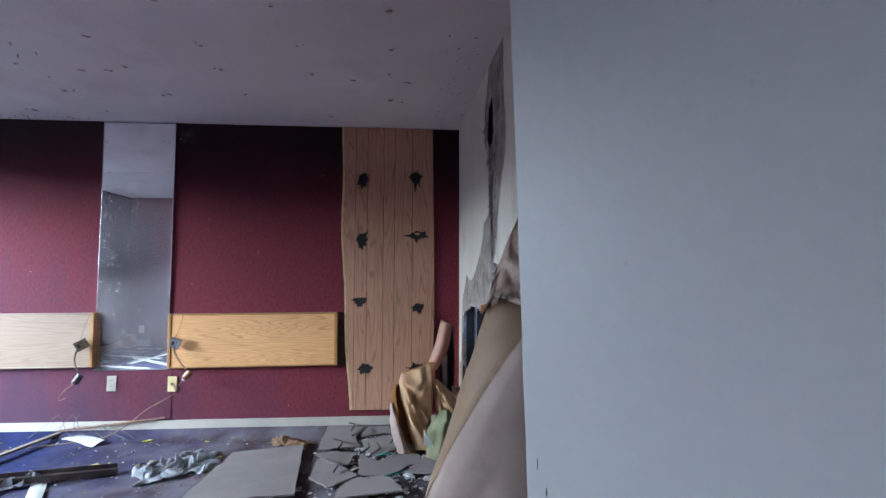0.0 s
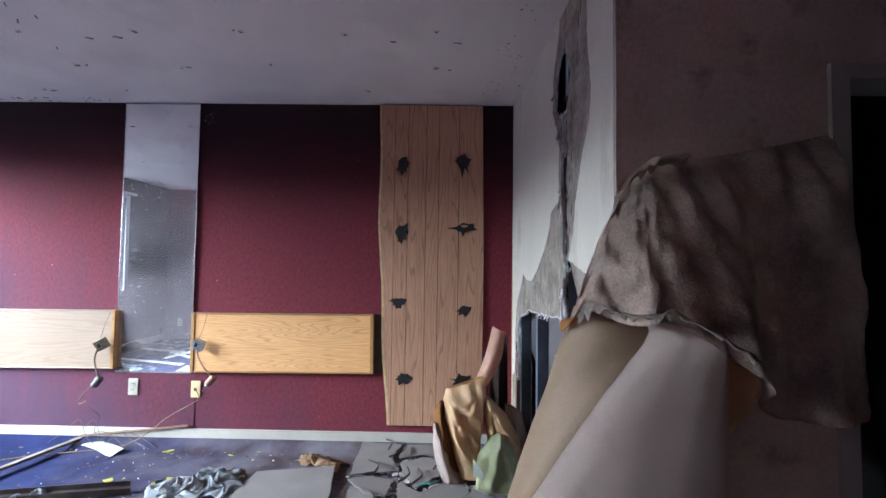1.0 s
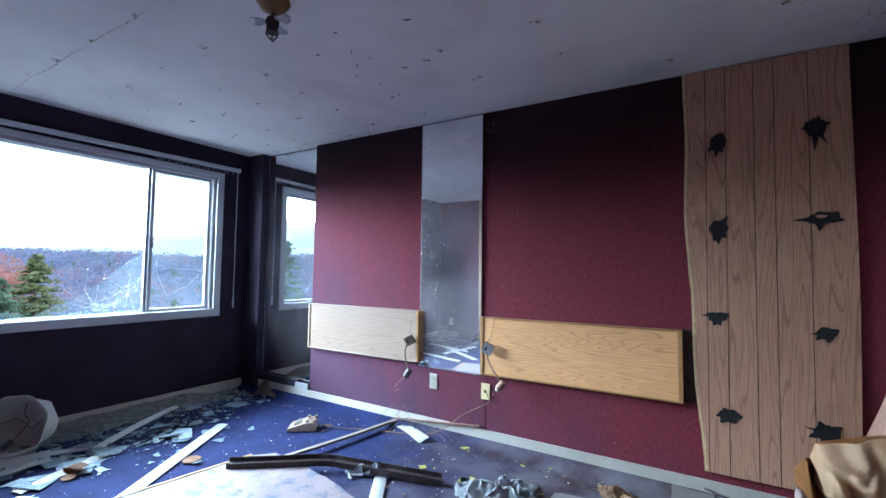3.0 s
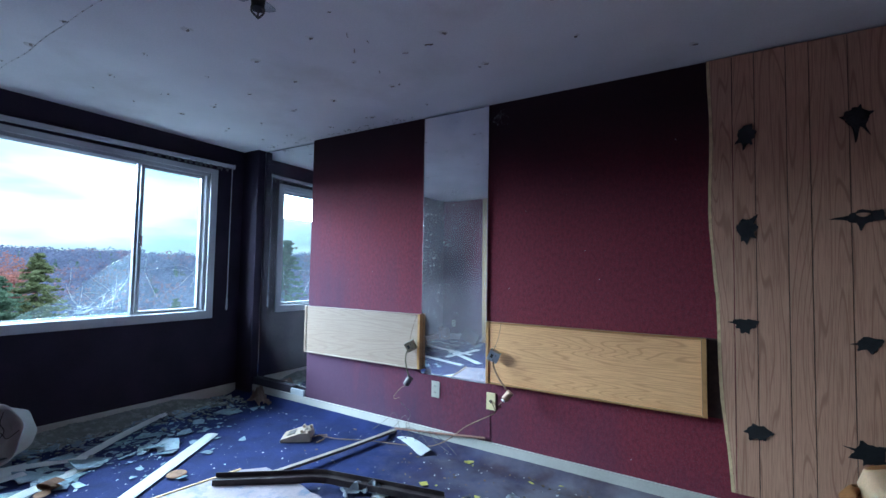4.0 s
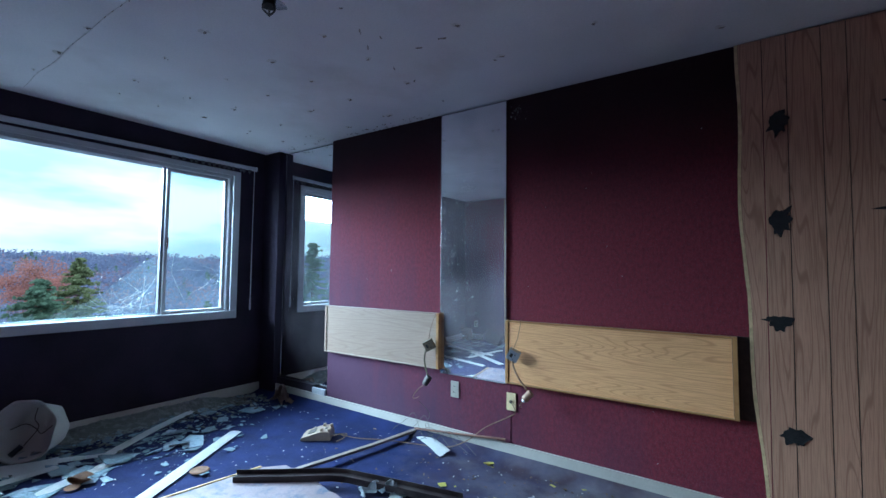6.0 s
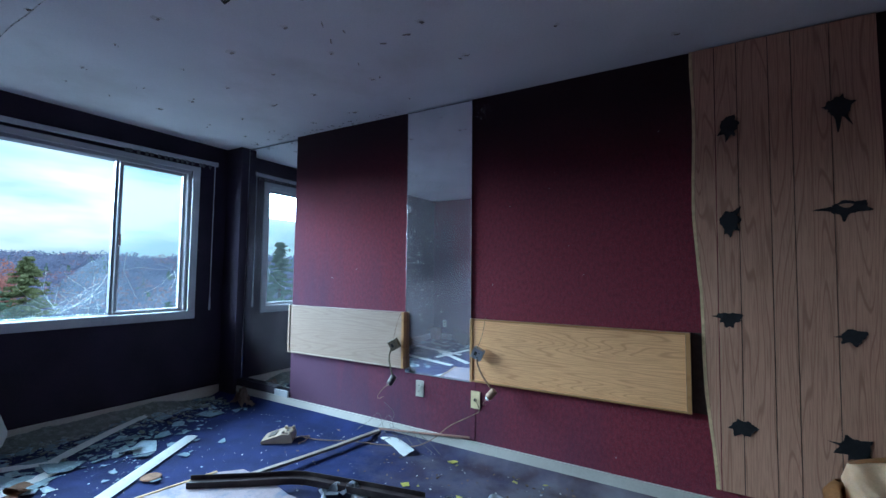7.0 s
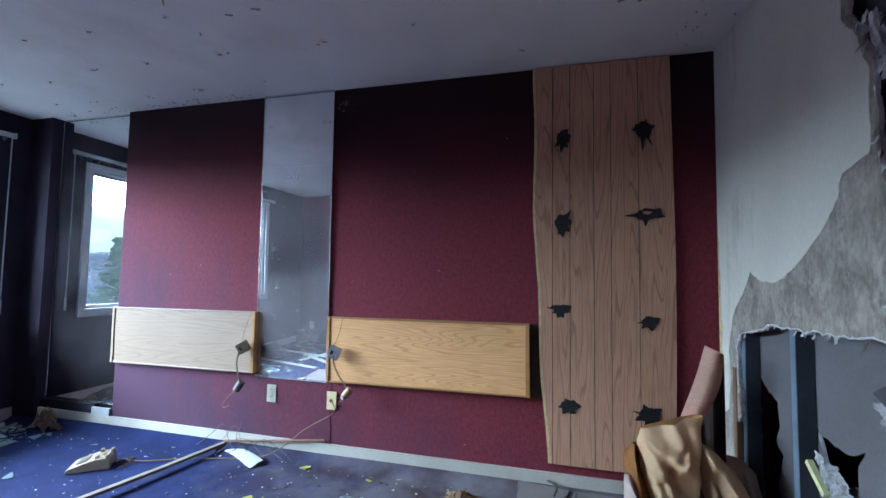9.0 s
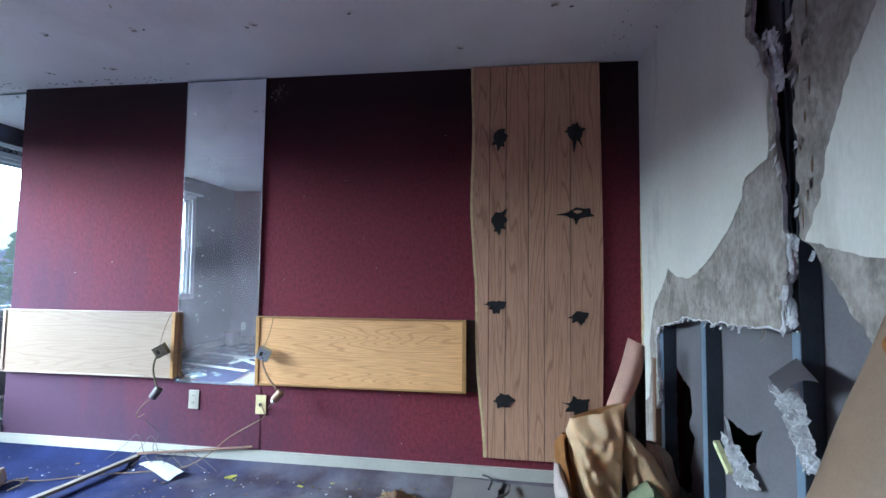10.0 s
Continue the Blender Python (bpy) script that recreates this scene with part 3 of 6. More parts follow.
structure("trim_rear_post", boxes((-3.87, -3.75, YS + 0.001, YS + 0.05, 0.0, CEIL)), TAN_TRIM, "tan wooden trim post on the rear wall", "trim")

# ---- window ----
window = thing("window_1", pose(XW, 0, 0), "wide white-framed window with a cracked centre pane", "window", kind="structure")


def frame_ring(x0, x1, y0, y1, z0, z1, w, bevel=0.003):
    return boxes((x0, x1, y0, y1, z0, z0 + w), (x0, x1, y0, y1, z1 - w, z1), (x0, x1, y0, y0 + w, z0 + w, z1 - w), (x0, x1, y1 - w, y1, z0 + w, z1 - w), bevel=bevel)


part("casing", boxes((0.001, 0.018, WY0 - 0.06, WY1 + 0.06, WZ1 - 0.008, WZ1 + 0.038), (0.001, 0.018, WY0 - 0.06, WY0 + 0.008, WZ0 + 0.032, WZ1 - 0.008),
                     (0.001, 0.018, WY1 - 0.008, WY1 + 0.06, WZ0 + 0.032, WZ1 - 0.008), bevel=0.003), VINYL_FRAME, window)
part("sill", boxes((0.001, 0.022, WY0 - 0.06, WY1 + 0.06, WZ0 - 0.042, WZ0 + 0.032), bevel=0.004), VINYL_FRAME, window, "flat white board under the panes")
part("window_frame", frame_ring(-0.14, -0.02, WY0 + 0.003, WY1 - 0.003, WZ0 + 0.003, WZ1 - 0.003, 0.03), VINYL_FRAME, window)
part("bottom_track", boxes((-0.11, -0.10, WY0 + 0.035, WY1 - 0.035, WZ0 + 0.034, WZ0 + 0.046), (-0.07, -0.06, WY0 + 0.035, WY1 - 0.035, WZ0 + 0.034, WZ0 + 0.046)), CHROME, window)
for yc in (1.12, 2.512):
    part("mullion", boxes((-0.095, -0.05, yc - 0.012, yc + 0.012, WZ0 + 0.034, WZ1 - 0.034), bevel=0.003), MULLION_GREY, window)
for y0, y1 in ((2.533, 3.078), (0.508, 1.098)):
    sash = part("sash", frame_ring(-0.085, -0.05, y0, y1, WZ0 + 0.036, WZ1 - 0.036, 0.026), VINYL_FRAME, window, "sliding sash with a dirty pane")
    g = part("pane", boxes((-0.070, -0.066, y0 + 0.027, y1 - 0.027, WZ0 + 0.063, WZ1 - 0.063)), GLASS, sash)
    g.visible_shadow = False
    part("latch", boxes((-0.05, -0.035, y0 + 0.008, y0 + 0.026, 1.42, 1.52), bevel=0.003), CHROME, sash)


def pane_at(x):
    return lambda u, v, d: Vector((x + d, u, v))


def crack_lines(bm, x, start, rng, y_lim, z_lim, rays, length):
    """Cracks that run out from a point of impact, forking."""
    for k in range(rays):
        a = k * 6.28 / rays + rng.uniform(-0.3, 0.3)
        p = Vector((x, start[0], start[1]))
        pts = [p.copy()]
        for s in range(rng.randint(4, 9)):
            a += rng.uniform(-0.3, 0.3)
            p = p + Vector((0, math.cos(a), math.sin(a))) * length * rng.uniform(0.4, 1.2)
            if not (y_lim[0] < p.y < y_lim[1] and z_lim[0] < p.z < z_lim[1]):
                break
            pts.append(p.copy())
        if len(pts) > 2:
            tube(pts, 0.0007, 4, bm=bm)


rng = random.Random(12)
shard = ragged([(1.75, 0.85), (2.490, 0.85), (2.490, 1.36), (2.36, 1.27), (2.20, 1.12), (2.02, 0.98), (1.9, 0.93)], 0.008, 0.05, 5, straight=(0, 1))
pane = part("pane", slab(shard, pane_at(-0.092), 0.0012), GLASS_BROKEN, window, "jagged remnant of the broken centre pane")
pane.visible_shadow = False
cb = bmesh.new()
crack_lines(cb, -0.087, (2.16, 0.93), rng, (1.8, 2.5), (0.86, 1.12), 9, 0.05)
crack_lines(cb, -0.087, (2.40, 1.02), rng, (2.1, 2.5), (0.86, 1.2), 8, 0.06)
crack_lines(cb, -0.087, (2.30, 0.90), rng, (2.0, 2.5), (0.86, 1.06), 9, 0.07)
crack_lines(cb, -0.087, (2.20, 0.89), rng, (1.9, 2.45), (0.86, 1.30), 10, 0.10)
for r0 in (0.03, 0.055):
    tube([(-0.087, 2.20 + r0 * math.cos(a * 0.5236), 0.895 + 0.8 * r0 * max(-0.4, math.sin(a * 0.5236))) for a in range(13)], 0.0008, 4, bm=cb)
part("crack", cb, CRACK, window, "white crack lines in the centre pane")
cb = bmesh.new()
crack_lines(cb, -0.063, (2.60, 1.22), rng, (2.57, 3.04), (0.9, 1.4), 4, 0.06)
crack_lines(cb, -0.063, (3.02, 1.20), rng, (2.57, 3.04), (0.9, 1.4), 5, 0.05)
part("crack", cb, CRACK, window, "white crack lines in the sliding pane")
edge_bits = bmesh.new()
for k in range(26):
    y, s = rng.uniform(0.6, 2.45), rng.uniform(0.02, 0.08)
    slab([(y, 0.85), (y + s, 0.85), (y + s * rng.uniform(0, 1), 0.85 + s * rng.uniform(0.4, 1.1))], pane_at(-0.092), 0.004, edge_bits)
part("glass_teeth", edge_bits, GLASS_BROKEN, window, "small glass teeth left along the sill")

rail = thing("blind_headrail", pose(XW, 0.027, -0.046, 0.68), "dusty white vertical-blind headrail with its slats gone", "blind rail")
part("rail", boxes((0.022, 0.062, 0.33, 3.31, 2.255, 2.290), bevel=0.004), VINYL_FRAME, rail)
part("end_cap", boxes((0.018, 0.066, 3.31, 3.322, 2.250, 2.294), bevel=0.003), VINYL_FRAME, rail)
clip = boxes((0.034, 0.050, -0.010, 0.010, -0.026, 0.0), (0.039, 0.045, -0.004, 0.004, -0.04, -0.026))
clip_me = link_mesh("carrier_clip", clip, surf("grey_clip_plastic", (0.10, 0.10, 0.11), 0.2, 30, 0.5, 0, 50))
clip_me.parent = rail
clip_me.location = (0, 3.25, 2.255)
for k in range(1, 15):
    c = clip_me.copy()
    scene.collection.objects.link(c)
    c.location = (0, 3.25 - k * 0.052 + rng.uniform(-0.012, 0.012), 2.255)
wand = thing("blind_wand", pose(XW + 0.045, 3.30, 0.84), "thin white blind wand hanging from the rail end", "blind wand")
part("rod", tube([(0, 0, 0.12), (0.002, -0.002, 0.8), (0, 0, 1.42)], 0.0045, 8), VINYL_FRAME, wand)
part("grip", tube([(0, 0, 0), (0, 0, 0.02), (0, 0, 0.12)], [0.007, 0.010, 0.008], 10), VINYL_FRAME, wand)

# ---- mirrors, headboards and panelling on the burgundy wall ----
for x0, x1, y, z0, lean, label in ((-4.437, -3.697, YN + 0.042, 0.178, 0.0, "tall dusty corner mirror reflecting the window"), (-2.430, -1.886, YN, 0.497, 0.45, "tall narrow speckled mirror between the headboards")):
    m = thing("wall_mirror", pose((x0 + x1) / 2, y, z0, lean), label, "mirror")
    w, h = (x1 - x0) / 2, 2.441 - z0
    part("mirror_glass", boxes((-w + 0.003, w - 0.003, -0.008, -0.002, 0.003, h - 0.003)), MIRROR if z0 > 0.4 else MIRROR_CORNER, m)
    part("edge_trim", boxes((w - 0.003, w + 0.004, -0.012, -0.001, 0.0, h)), CHROME, m, "bright metal edge strip")
    part("edge_trim", boxes((-w - 0.002, -w + 0.003, -0.010, -0.001, 0.0, h)), CHROME, m)
    part("top_channel", boxes((-w, w, -0.014, -0.001, h, h + 0.012)), CHROME, m)
    part("bottom_channel", boxes((-w, w, -0.013, -0.001, -0.006, 0.003)), CHROME, m)


def headboard(x0, x1, z0, z1, tilt, veneer, label):
    w, h = x1 - x0, z1 - z0
    edge = OAK_EDGE if veneer is OAK else veneer
    t = thing("headboard", pose(x0, 3.452, z0) @ pose(0, 0, 0, 0, -tilt, 0), label, "headboard", "wall-hung headboards")
    part("board", boxes((0.024, w - 0.024, 0.008, 0.024, 0.010, h - 0.012)), veneer, t)
    part("end_stile", boxes((0.0, 0.022, 0.0, 0.038, 0.0, h), bevel=0.002), edge, t)
    part("end_stile", boxes((w - 0.022, w, 0.0, 0.038, 0.0, h), bevel=0.002), OAK_EDGE, t)
    part("top_rail", boxes((0.0225, w - 0.0225, 0.001, 0.038, h - 0.011, h), bevel=0.002), edge, t)
    part("bottom_rail", boxes((0.0225, w - 0.0225, 0.001, 0.038, 0.0, 0.009), bevel=0.002), edge, t)
    part("wall_cleat", boxes((0.06, w - 0.06, 0.025, 0.039, 0.06, h - 0.06)), DARKVOID, t, "dark fixing cleat behind the board")
    # thin near-black strip flat on the wall past the right end
    if veneer is OAK:
        part("end_black_strip", boxes((w - 0.03, w + 0.072, 0.039, 0.0465, 0.0, h)), GROOVE, t, "black strip on the wall beside the board")
    return t


headboard(-3.683, -2.420, 0.514, 0.927, 0.35, OAK_PALE, "pale glossy oak headboard catching the window light")
headboard(-1.872, -0.576, 0.507, 0.924, 0.4, OAK, "golden oak veneer headboard hung on the burgundy wall")

panelling = thing("wood_panel", pose(0, 0, 0), "grooved wood-look wall panel with black glue blobs", "wall panel")


def panel_left(z):
    return -0.557 + 0.006 * math.sin(z * 7) + 0.082 * max(0.0, (1.75 - z) / 1.6) ** 1.4


PZ0, PZ1 = 0.158, 2.446
edges = (-0.557, -0.451, -0.354, -0.223, -0.132, 0.013, 0.186)
for i, (a, b) in enumerate(zip(edges, edges[1:])):
    zs = [PZ0 + (PZ1 - PZ0) * k / 24 for k in range(25)]
    if i == 0:
        outline = [(b - 0.002, PZ0), (b - 0.002, PZ1)] + [(panel_left(z) + 0.012, z) for z in reversed(zs)]
    elif i == 5:
        outline = [(a + 0.002, PZ0), (b - 0.03, PZ0)] + [(b + 0.008 * math.sin(z * 2.2 - 1.0), z) for z in zs[1:]] + [(a + 0.002, PZ1)]
    else:
        outline = [(a + 0.002, PZ0), (b - 0.002, PZ0), (b - 0.002, PZ1), (a + 0.002, PZ1)]
    part("plank", slab(outline, lambda u, v, d: Vector((u, 3.476 + 0.004 * math.sin(v * 2.1) + d, v)), 0.008), PANEL_WOOD, panelling)
zs = [PZ0 + (PZ1 - PZ0) * k / 30 for k in range(31)]
strip = [(panel_left(z) + 0.011, z) for z in zs] + [(panel_left(z) - 0.004 + 0.003 * noise.noise((z * 30, 0, 0)), z) for z in reversed(zs)]
part("raw_edge", slab(strip, lambda u, v, d: Vector((u, 3.477 + 0.004 * math.sin(v * 2.1) + d, v)), 0.009), PANEL_EDGE, panelling, "pale sawn edge")
part("backing", boxes((-0.44, 0.15, 3.486, 3.4975, PZ0 + 0.005, PZ1 - 0.005)), GROOVE, panelling, "dark board behind the grooves")


def glue_blob(x, z, seed, rx, rz, lobes, bare=None):
    """A smeared dab of mastic: a ragged body, arms and drips at the given ways (degrees, reach, half-width in degrees)."""
    rng = random.Random(seed)
    n = 90
    pts = []
    for k in range(n):
        a = k * 6.28318 / n
        r = 1.0 + 0.34 * noise.noise((math.cos(a) * 1.7 + seed, math.sin(a) * 1.7, seed)) + rng.uniform(-0.05, 0.07)
        u, v = rx * r * math.cos(a), rz * r * math.sin(a)
        for way, reach, wide in lobes:
            d = (math.degrees(a) - way + 180) % 360 - 180
            f = 0.95 * reach * math.exp(-(d / (1.15 * wide)) ** 2) * rng.uniform(0.8, 1.1)
            u, v = u + f * math.cos(radians(way)), v + f * math.sin(radians(way))
        pts.append((x + u, z + v))
    holes = ()
    if bare:
        bx, bz, br = bare
        holes = ([(x + bx + br * (1.3 + 0.3 * math.sin(3 * a)) * math.cos(a), z + bz + br * 0.55 * math.sin(a)) for a in [i * 0.5236 for i in range(12)]],)
    return slab(pts, lambda u, v, d: Vector((u, 3.4705 + 0.004 * math.sin(v * 2.1) + d + (0.003 * noise.noise((u * 70, v * 45, seed)) if d == 0 else 0.0), v)), 0.0055, holes=holes)


for i, (x, z, rx, rz, lobes, bare) in enumerate((
        (-0.392, 2.017, 0.040, 0.042, ((262, 0.050, 12), (225, 0.035, 10), (295, 0.03, 8), (60, 0.014, 20)), None),
        (-0.396, 1.515, 0.044, 0.046, ((272, 0.030, 9), (250, 0.022, 7), (55, 0.040, 9), (310, 0.025, 9)), None),
        (-0.406, 1.020, 0.044, 0.028, ((172, 0.040, 5), (150, 0.020, 14), (255, 0.032, 12), (30, 0.020, 18), (285, 0.02, 9)), None),
        (-0.355, 0.484, 0.046, 0.034, ((5, 0.022, 14), (235, 0.022, 12), (120, 0.014, 12), (190, 0.016, 8), (300, 0.014, 10)), None),
        (0.039, 2.030, 0.042, 0.050, ((268, 0.075, 10), (300, 0.06, 6), (175, 0.026, 7), (15, 0.022, 7), (75, 0.016, 7)), None),
        (0.050, 1.555, 0.052, 0.034, ((183, 0.075, 11), (350, 0.040, 12), (265, 0.032, 9), (30, 0.024, 14)), (0.004, 0.012, 0.019)),
        (0.059, 0.969, 0.042, 0.028, ((188, 0.028, 6), (30, 0.018, 18), (230, 0.024, 12), (280, 0.016, 10)), None),
        (0.053, 0.472, 0.054, 0.044, ((168, 0.055, 4), (40, 0.02, 12), (205, 0.026, 9), (110, 0.016, 9), (250, 0.02, 8), (320, 0.018, 9)), None))):
    part("glue_blob", glue_blob(x, z, i * 3 + 2, rx, rz, lobes, bare), GLUE, panelling)

# ---- broken partition ----
east = pose(0.405, 3.5, 0, 0, 0, math.degrees(math.atan2(-1.0, 0.05)))


def on_east(u, v, d):
    return Vector((u, d, v))


board_line = [(0.0, 0.0), (0.13, 0.0), (0.15, 0.50), (0.225, 0.56), (0.232, 0.64), (0.208, 0.75), (0.205, 0.90), (0.25, 0.954), (0.31, 0.963), (0.45, 1.0), (0.529, 1.024), (0.612, 1.015), (0.801, 1.024),
              (0.971, 1.032), (1.146, 1.042), (1.16, 1.183), (1.148, 1.528), (1.126, 1.627), (1.12, 1.828), (1.072, 1.973), (1.016, 2.04), (1.05, 2.2), (1.16, 2.33),
              (1.25, 2.12), (1.206, 1.969), (1.214, 1.854), (1.208, 1.729), (1.217, 1.549), (1.212, 1.32), (1.259, 1.297), (1.302, 1.215), (1.398, 1.09), (1.457, 1.031),
              (1.55, 0.93), (1.63, 0.80), (1.702, 0.70), (1.702, CEIL), (0.0, CEIL)]
wall_e = link_mesh("wall_east", slab(ragged(board_line, 0.007, 0.016, 3, straight=(0, 35, 36, 37)), on_east, 0.014, mat_edge=1), [TORN, GYPSUM])
tagged(wall_e, "broken plasterboard partition with torn paper and peeling white paint", "wall", kind="structure")
wall_e.matrix_world = east
paint_a = [(0.001, 0.50), (0.09, 0.56), (0.12, 0.72), (0.11, 0.86), (0.15, 1.0), (0.2, 1.08), (0.306, 1.171), (0.347, 1.242), (0.44, 1.20), (0.526, 1.196), (0.611, 1.211), (0.72, 1.27), (0.804, 1.333), (0.90, 1.41),
           (0.942, 1.474), (0.974, 1.548), (1.09, 1.582), (1.10, 1.83), (1.05, 1.96), (0.995, 2.04), (1.0, 2.2), (1.10, 2.40), (1.10, CEIL - 0.002), (0.001, CEIL - 0.002)]
paint_b = [(1.237, 1.303), (1.259, 1.297), (1.469, 1.246), (1.6, 1.22), (1.7, 1.19), (1.7, CEIL - 0.002), (1.46, CEIL - 0.002), (1.46, 2.2), (1.50, 1.95), (1.484, 1.84), (1.408, 1.728), (1.328, 1.544), (1.289, 1.403)]
for line, seed, clean in ((paint_a, 8, (22, 23)), (paint_b, 9, (4, 5))):
    ob = part("paint_layer", slab(ragged(line, 0.005, 0.018, seed, straight=clean), on_east, -0.002), PAINTED, wall_e, "peeling white paint skin")

corner_edge = [(0.001, 0.25), (0.03, 0.3), (0.022, 0.7), (0.035, 0.98), (0.016, 1.3), (0.001, 1.6)]
part("raw_edge", slab(ragged(corner_edge, 0.004, 0.02, 13, straight=(5,)), on_east, -0.004), PANEL_EDGE, wall_e, "tan raw edge in the corner")
# hanging scraps of paper and gypsum along the tear
rng = random.Random(31)


def scrap(u, v, s, seed):
    r = random.Random(seed)
    curl = r.uniform(0.5, 1.3)
    turn = r.uniform(-1, 1)

    def fn(a, b):
        x, y = (a - 0.5) * s * 0.6, -b * s
        bendy = b * curl
        p = Vector((u + x * math.cos(turn) - y * math.sin(turn) * 0.4, -0.004 - s * 0.5 * bendy * bendy * 0.6, v + y * 0.9 + x * math.sin(turn)))
        return wobble(p, 0.007, 40, seed)
    return sheet(fn, 3, 4, 0.0015)


for k in range(30):
    i = rng.randint(13, 29)
    a, b = Vector(board_line[i]), Vector(board_line[i + 1])
    q = a.lerp(b, rng.random())
    part("paper_scrap", scrap(q.x, q.y, rng.uniform(0.02, 0.05), k), GYPSUM if k % 3 else TORN, wall_e)
for k in range(16):
    i = rng.randint(3, 14)
    a, b = Vector(board_line[i]), Vector(board_line[i + 1])
    q = a.lerp(b, rng.random())
    part("paper_scrap", scrap(q.x, q.y, rng.uniform(0.012, 0.03), k + 70), GYPSUM, wall_e)


def crumble(u0, v0, u1, v1, w, seed, depth=0.0):
    """A lumpy run of broken gypsum core."""
    bm = bmesh.new()
    r = random.Random(seed)
    for k in range(110):
        t = r.random()
        c = Vector((u0 + (u1 - u0) * t + r.uniform(-w, w), depth + r.uniform(-0.010, 0.012), v0 + (v1 - v0) * t + r.uniform(-w, w) * 0.7))
        s = min(w * 1.1, r.uniform(0.012, 0.042))
        lean, turn = r.uniform(-0.5, 0.5), r.uniform(-0.9, 0.3)
        vs = []
        for j in range(9):
            a, b = r.uniform(-0.55, 0.55) * s, r.uniform(-1, 1) * s
            vs.append(bm.verts.new(c + Vector((a * math.cos(turn) - b * math.sin(turn), r.uniform(-0.08, 0.08) * s + lean * b * 0.35, a * math.sin(turn) + b * math.cos(turn)))))
        bmesh.ops.convex_hull(bm, input=vs)
    return bm


for u0, v0, u1, v1, w, d, s in ((1.08, 2.0, 1.13, 1.80, 0.02, 0.02, 1), (1.15, 1.33, 1.16, 1.20, 0.014, 0.012, 2),                                 (1.14, 1.15, 1.16, 1.05, 0.012, 0.012, 6)):
    part("gypsum_crumble", crumble(u0, v0, u1, v1, w, s, d), GYPSUM, wall_e, "crumbling white gypsum core")



def core_sheet(tl, tr, bl, br, depth, seed, rough=0.016):
    """A torn tongue of gypsum core: flaky steps and ridges on an uneven outline."""
    def fn(a, b):
        edge = 0.016 * noise.noise((b * 9, seed, 1.0)) * (1 if a > 0.5 else -1) * abs(2 * a - 1)
        top, low = Vector(tl).lerp(Vector(tr), a), Vector(bl).lerp(Vector(br), a)
        p = top.lerp(low, b)
        u, v = p.x + edge + 0.008 * noise.noise((a * 14, b * 14, seed)), p.y + 0.014 * noise.noise((a * 8, seed, b * 3)) * abs(2 * b - 1)
        flakes = noise.noise((u * 60 + seed, v * 26, 0)) + 0.6 * noise.noise((u * 130, v * 60, seed))
        step = math.floor(flakes * 4) / 4 * 0.7 + flakes * 0.3
        return Vector((u, depth - rough * (0.6 + step) - 0.012 * math.sin(a * 3.1), v))
    return sheet(fn, 42, 60, 0.004)


part("gypsum_crumble", core_sheet((1.065, 0.865), (1.205, 0.885), (1.205, 0.66), (1.275, 0.672), 0.006, 3.0), GYPSUM, wall_e, "crumbling white gypsum core")
part("gypsum_crumble", core_sheet((0.675, 0.590), (0.800, 0.572), (0.765, 0.425), (0.925, 0.470), 0.062, 8.0), GYPSUM, wall_e, "crumbling white gypsum core")
# white paper rim that curls out along the tear
rim_rng = random.Random(61)
rim = ragged(board_line[3:16], 0.007, 0.016, 3)
rim = rim[:-int((Vector(board_line[3]) - Vector(board_line[15])).length / 0.016)]
part("torn_rim", tube([(q.x, -0.001 + rim_rng.uniform(-0.004, 0.002), q.y) for q in rim], [rim_rng.uniform(0.0015, 0.0055) for q in rim], 6), GYPSUM, wall_e, "white torn paper rim")

back_line = [(0.0, 0.0), (1.69, 0.0), (1.69, CEIL), (0.0, CEIL)]
hole_a = ragged([(0.20, 0.82), (0.231, 0.745), (0.30, 0.695), (0.372, 0.678), (0.381, 0.579), (0.351, 0.506), (0.402, 0.46), (0.371, 0.335), (0.36, 0.18), (0.20, 0.16)], 0.009, 0.02, 6)
hole_b = ragged([(0.635, 0.69), (0.655, 0.64), (0.70, 0.632), (0.80, 0.622), (0.896, 0.66), (0.852, 0.605), (0.85, 0.53), (0.76, 0.50), (0.68, 0.54)], 0.007, 0.02, 7)


part("batten", boxes((0.150, 0.185, -0.006, 0.03, 0.0, 0.78), bevel=0.003), OAK_DARK, wall_e, "brown timber batten at the hole")
part("rear_board", slab(back_line, lambda u, v, d: Vector((u, 0.082 + d, v)), 0.013, mat_edge=1, holes=(hole_a, hole_b)), [BACKBOARD, GYPSUM], wall_e, "grey rear plasterboard with punched holes")
for u in (0.205, 0.615, 1.148, 1.655):
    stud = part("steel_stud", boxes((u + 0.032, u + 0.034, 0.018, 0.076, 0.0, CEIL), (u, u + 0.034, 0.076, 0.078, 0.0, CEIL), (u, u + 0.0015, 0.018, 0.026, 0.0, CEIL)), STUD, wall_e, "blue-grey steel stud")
    # the lit tone covers only these two stretches of each flange
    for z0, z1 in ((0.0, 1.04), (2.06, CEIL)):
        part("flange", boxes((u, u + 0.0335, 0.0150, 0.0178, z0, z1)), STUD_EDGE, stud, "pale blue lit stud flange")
# rusty vertical tears in the bared paper beside the crack
RUST_TEAR = surf("rusty_paper_tear", (0.13, 0.075, 0.045), 0.3, 40, 0.95, 0.3, 120)
rng = random.Random(52)
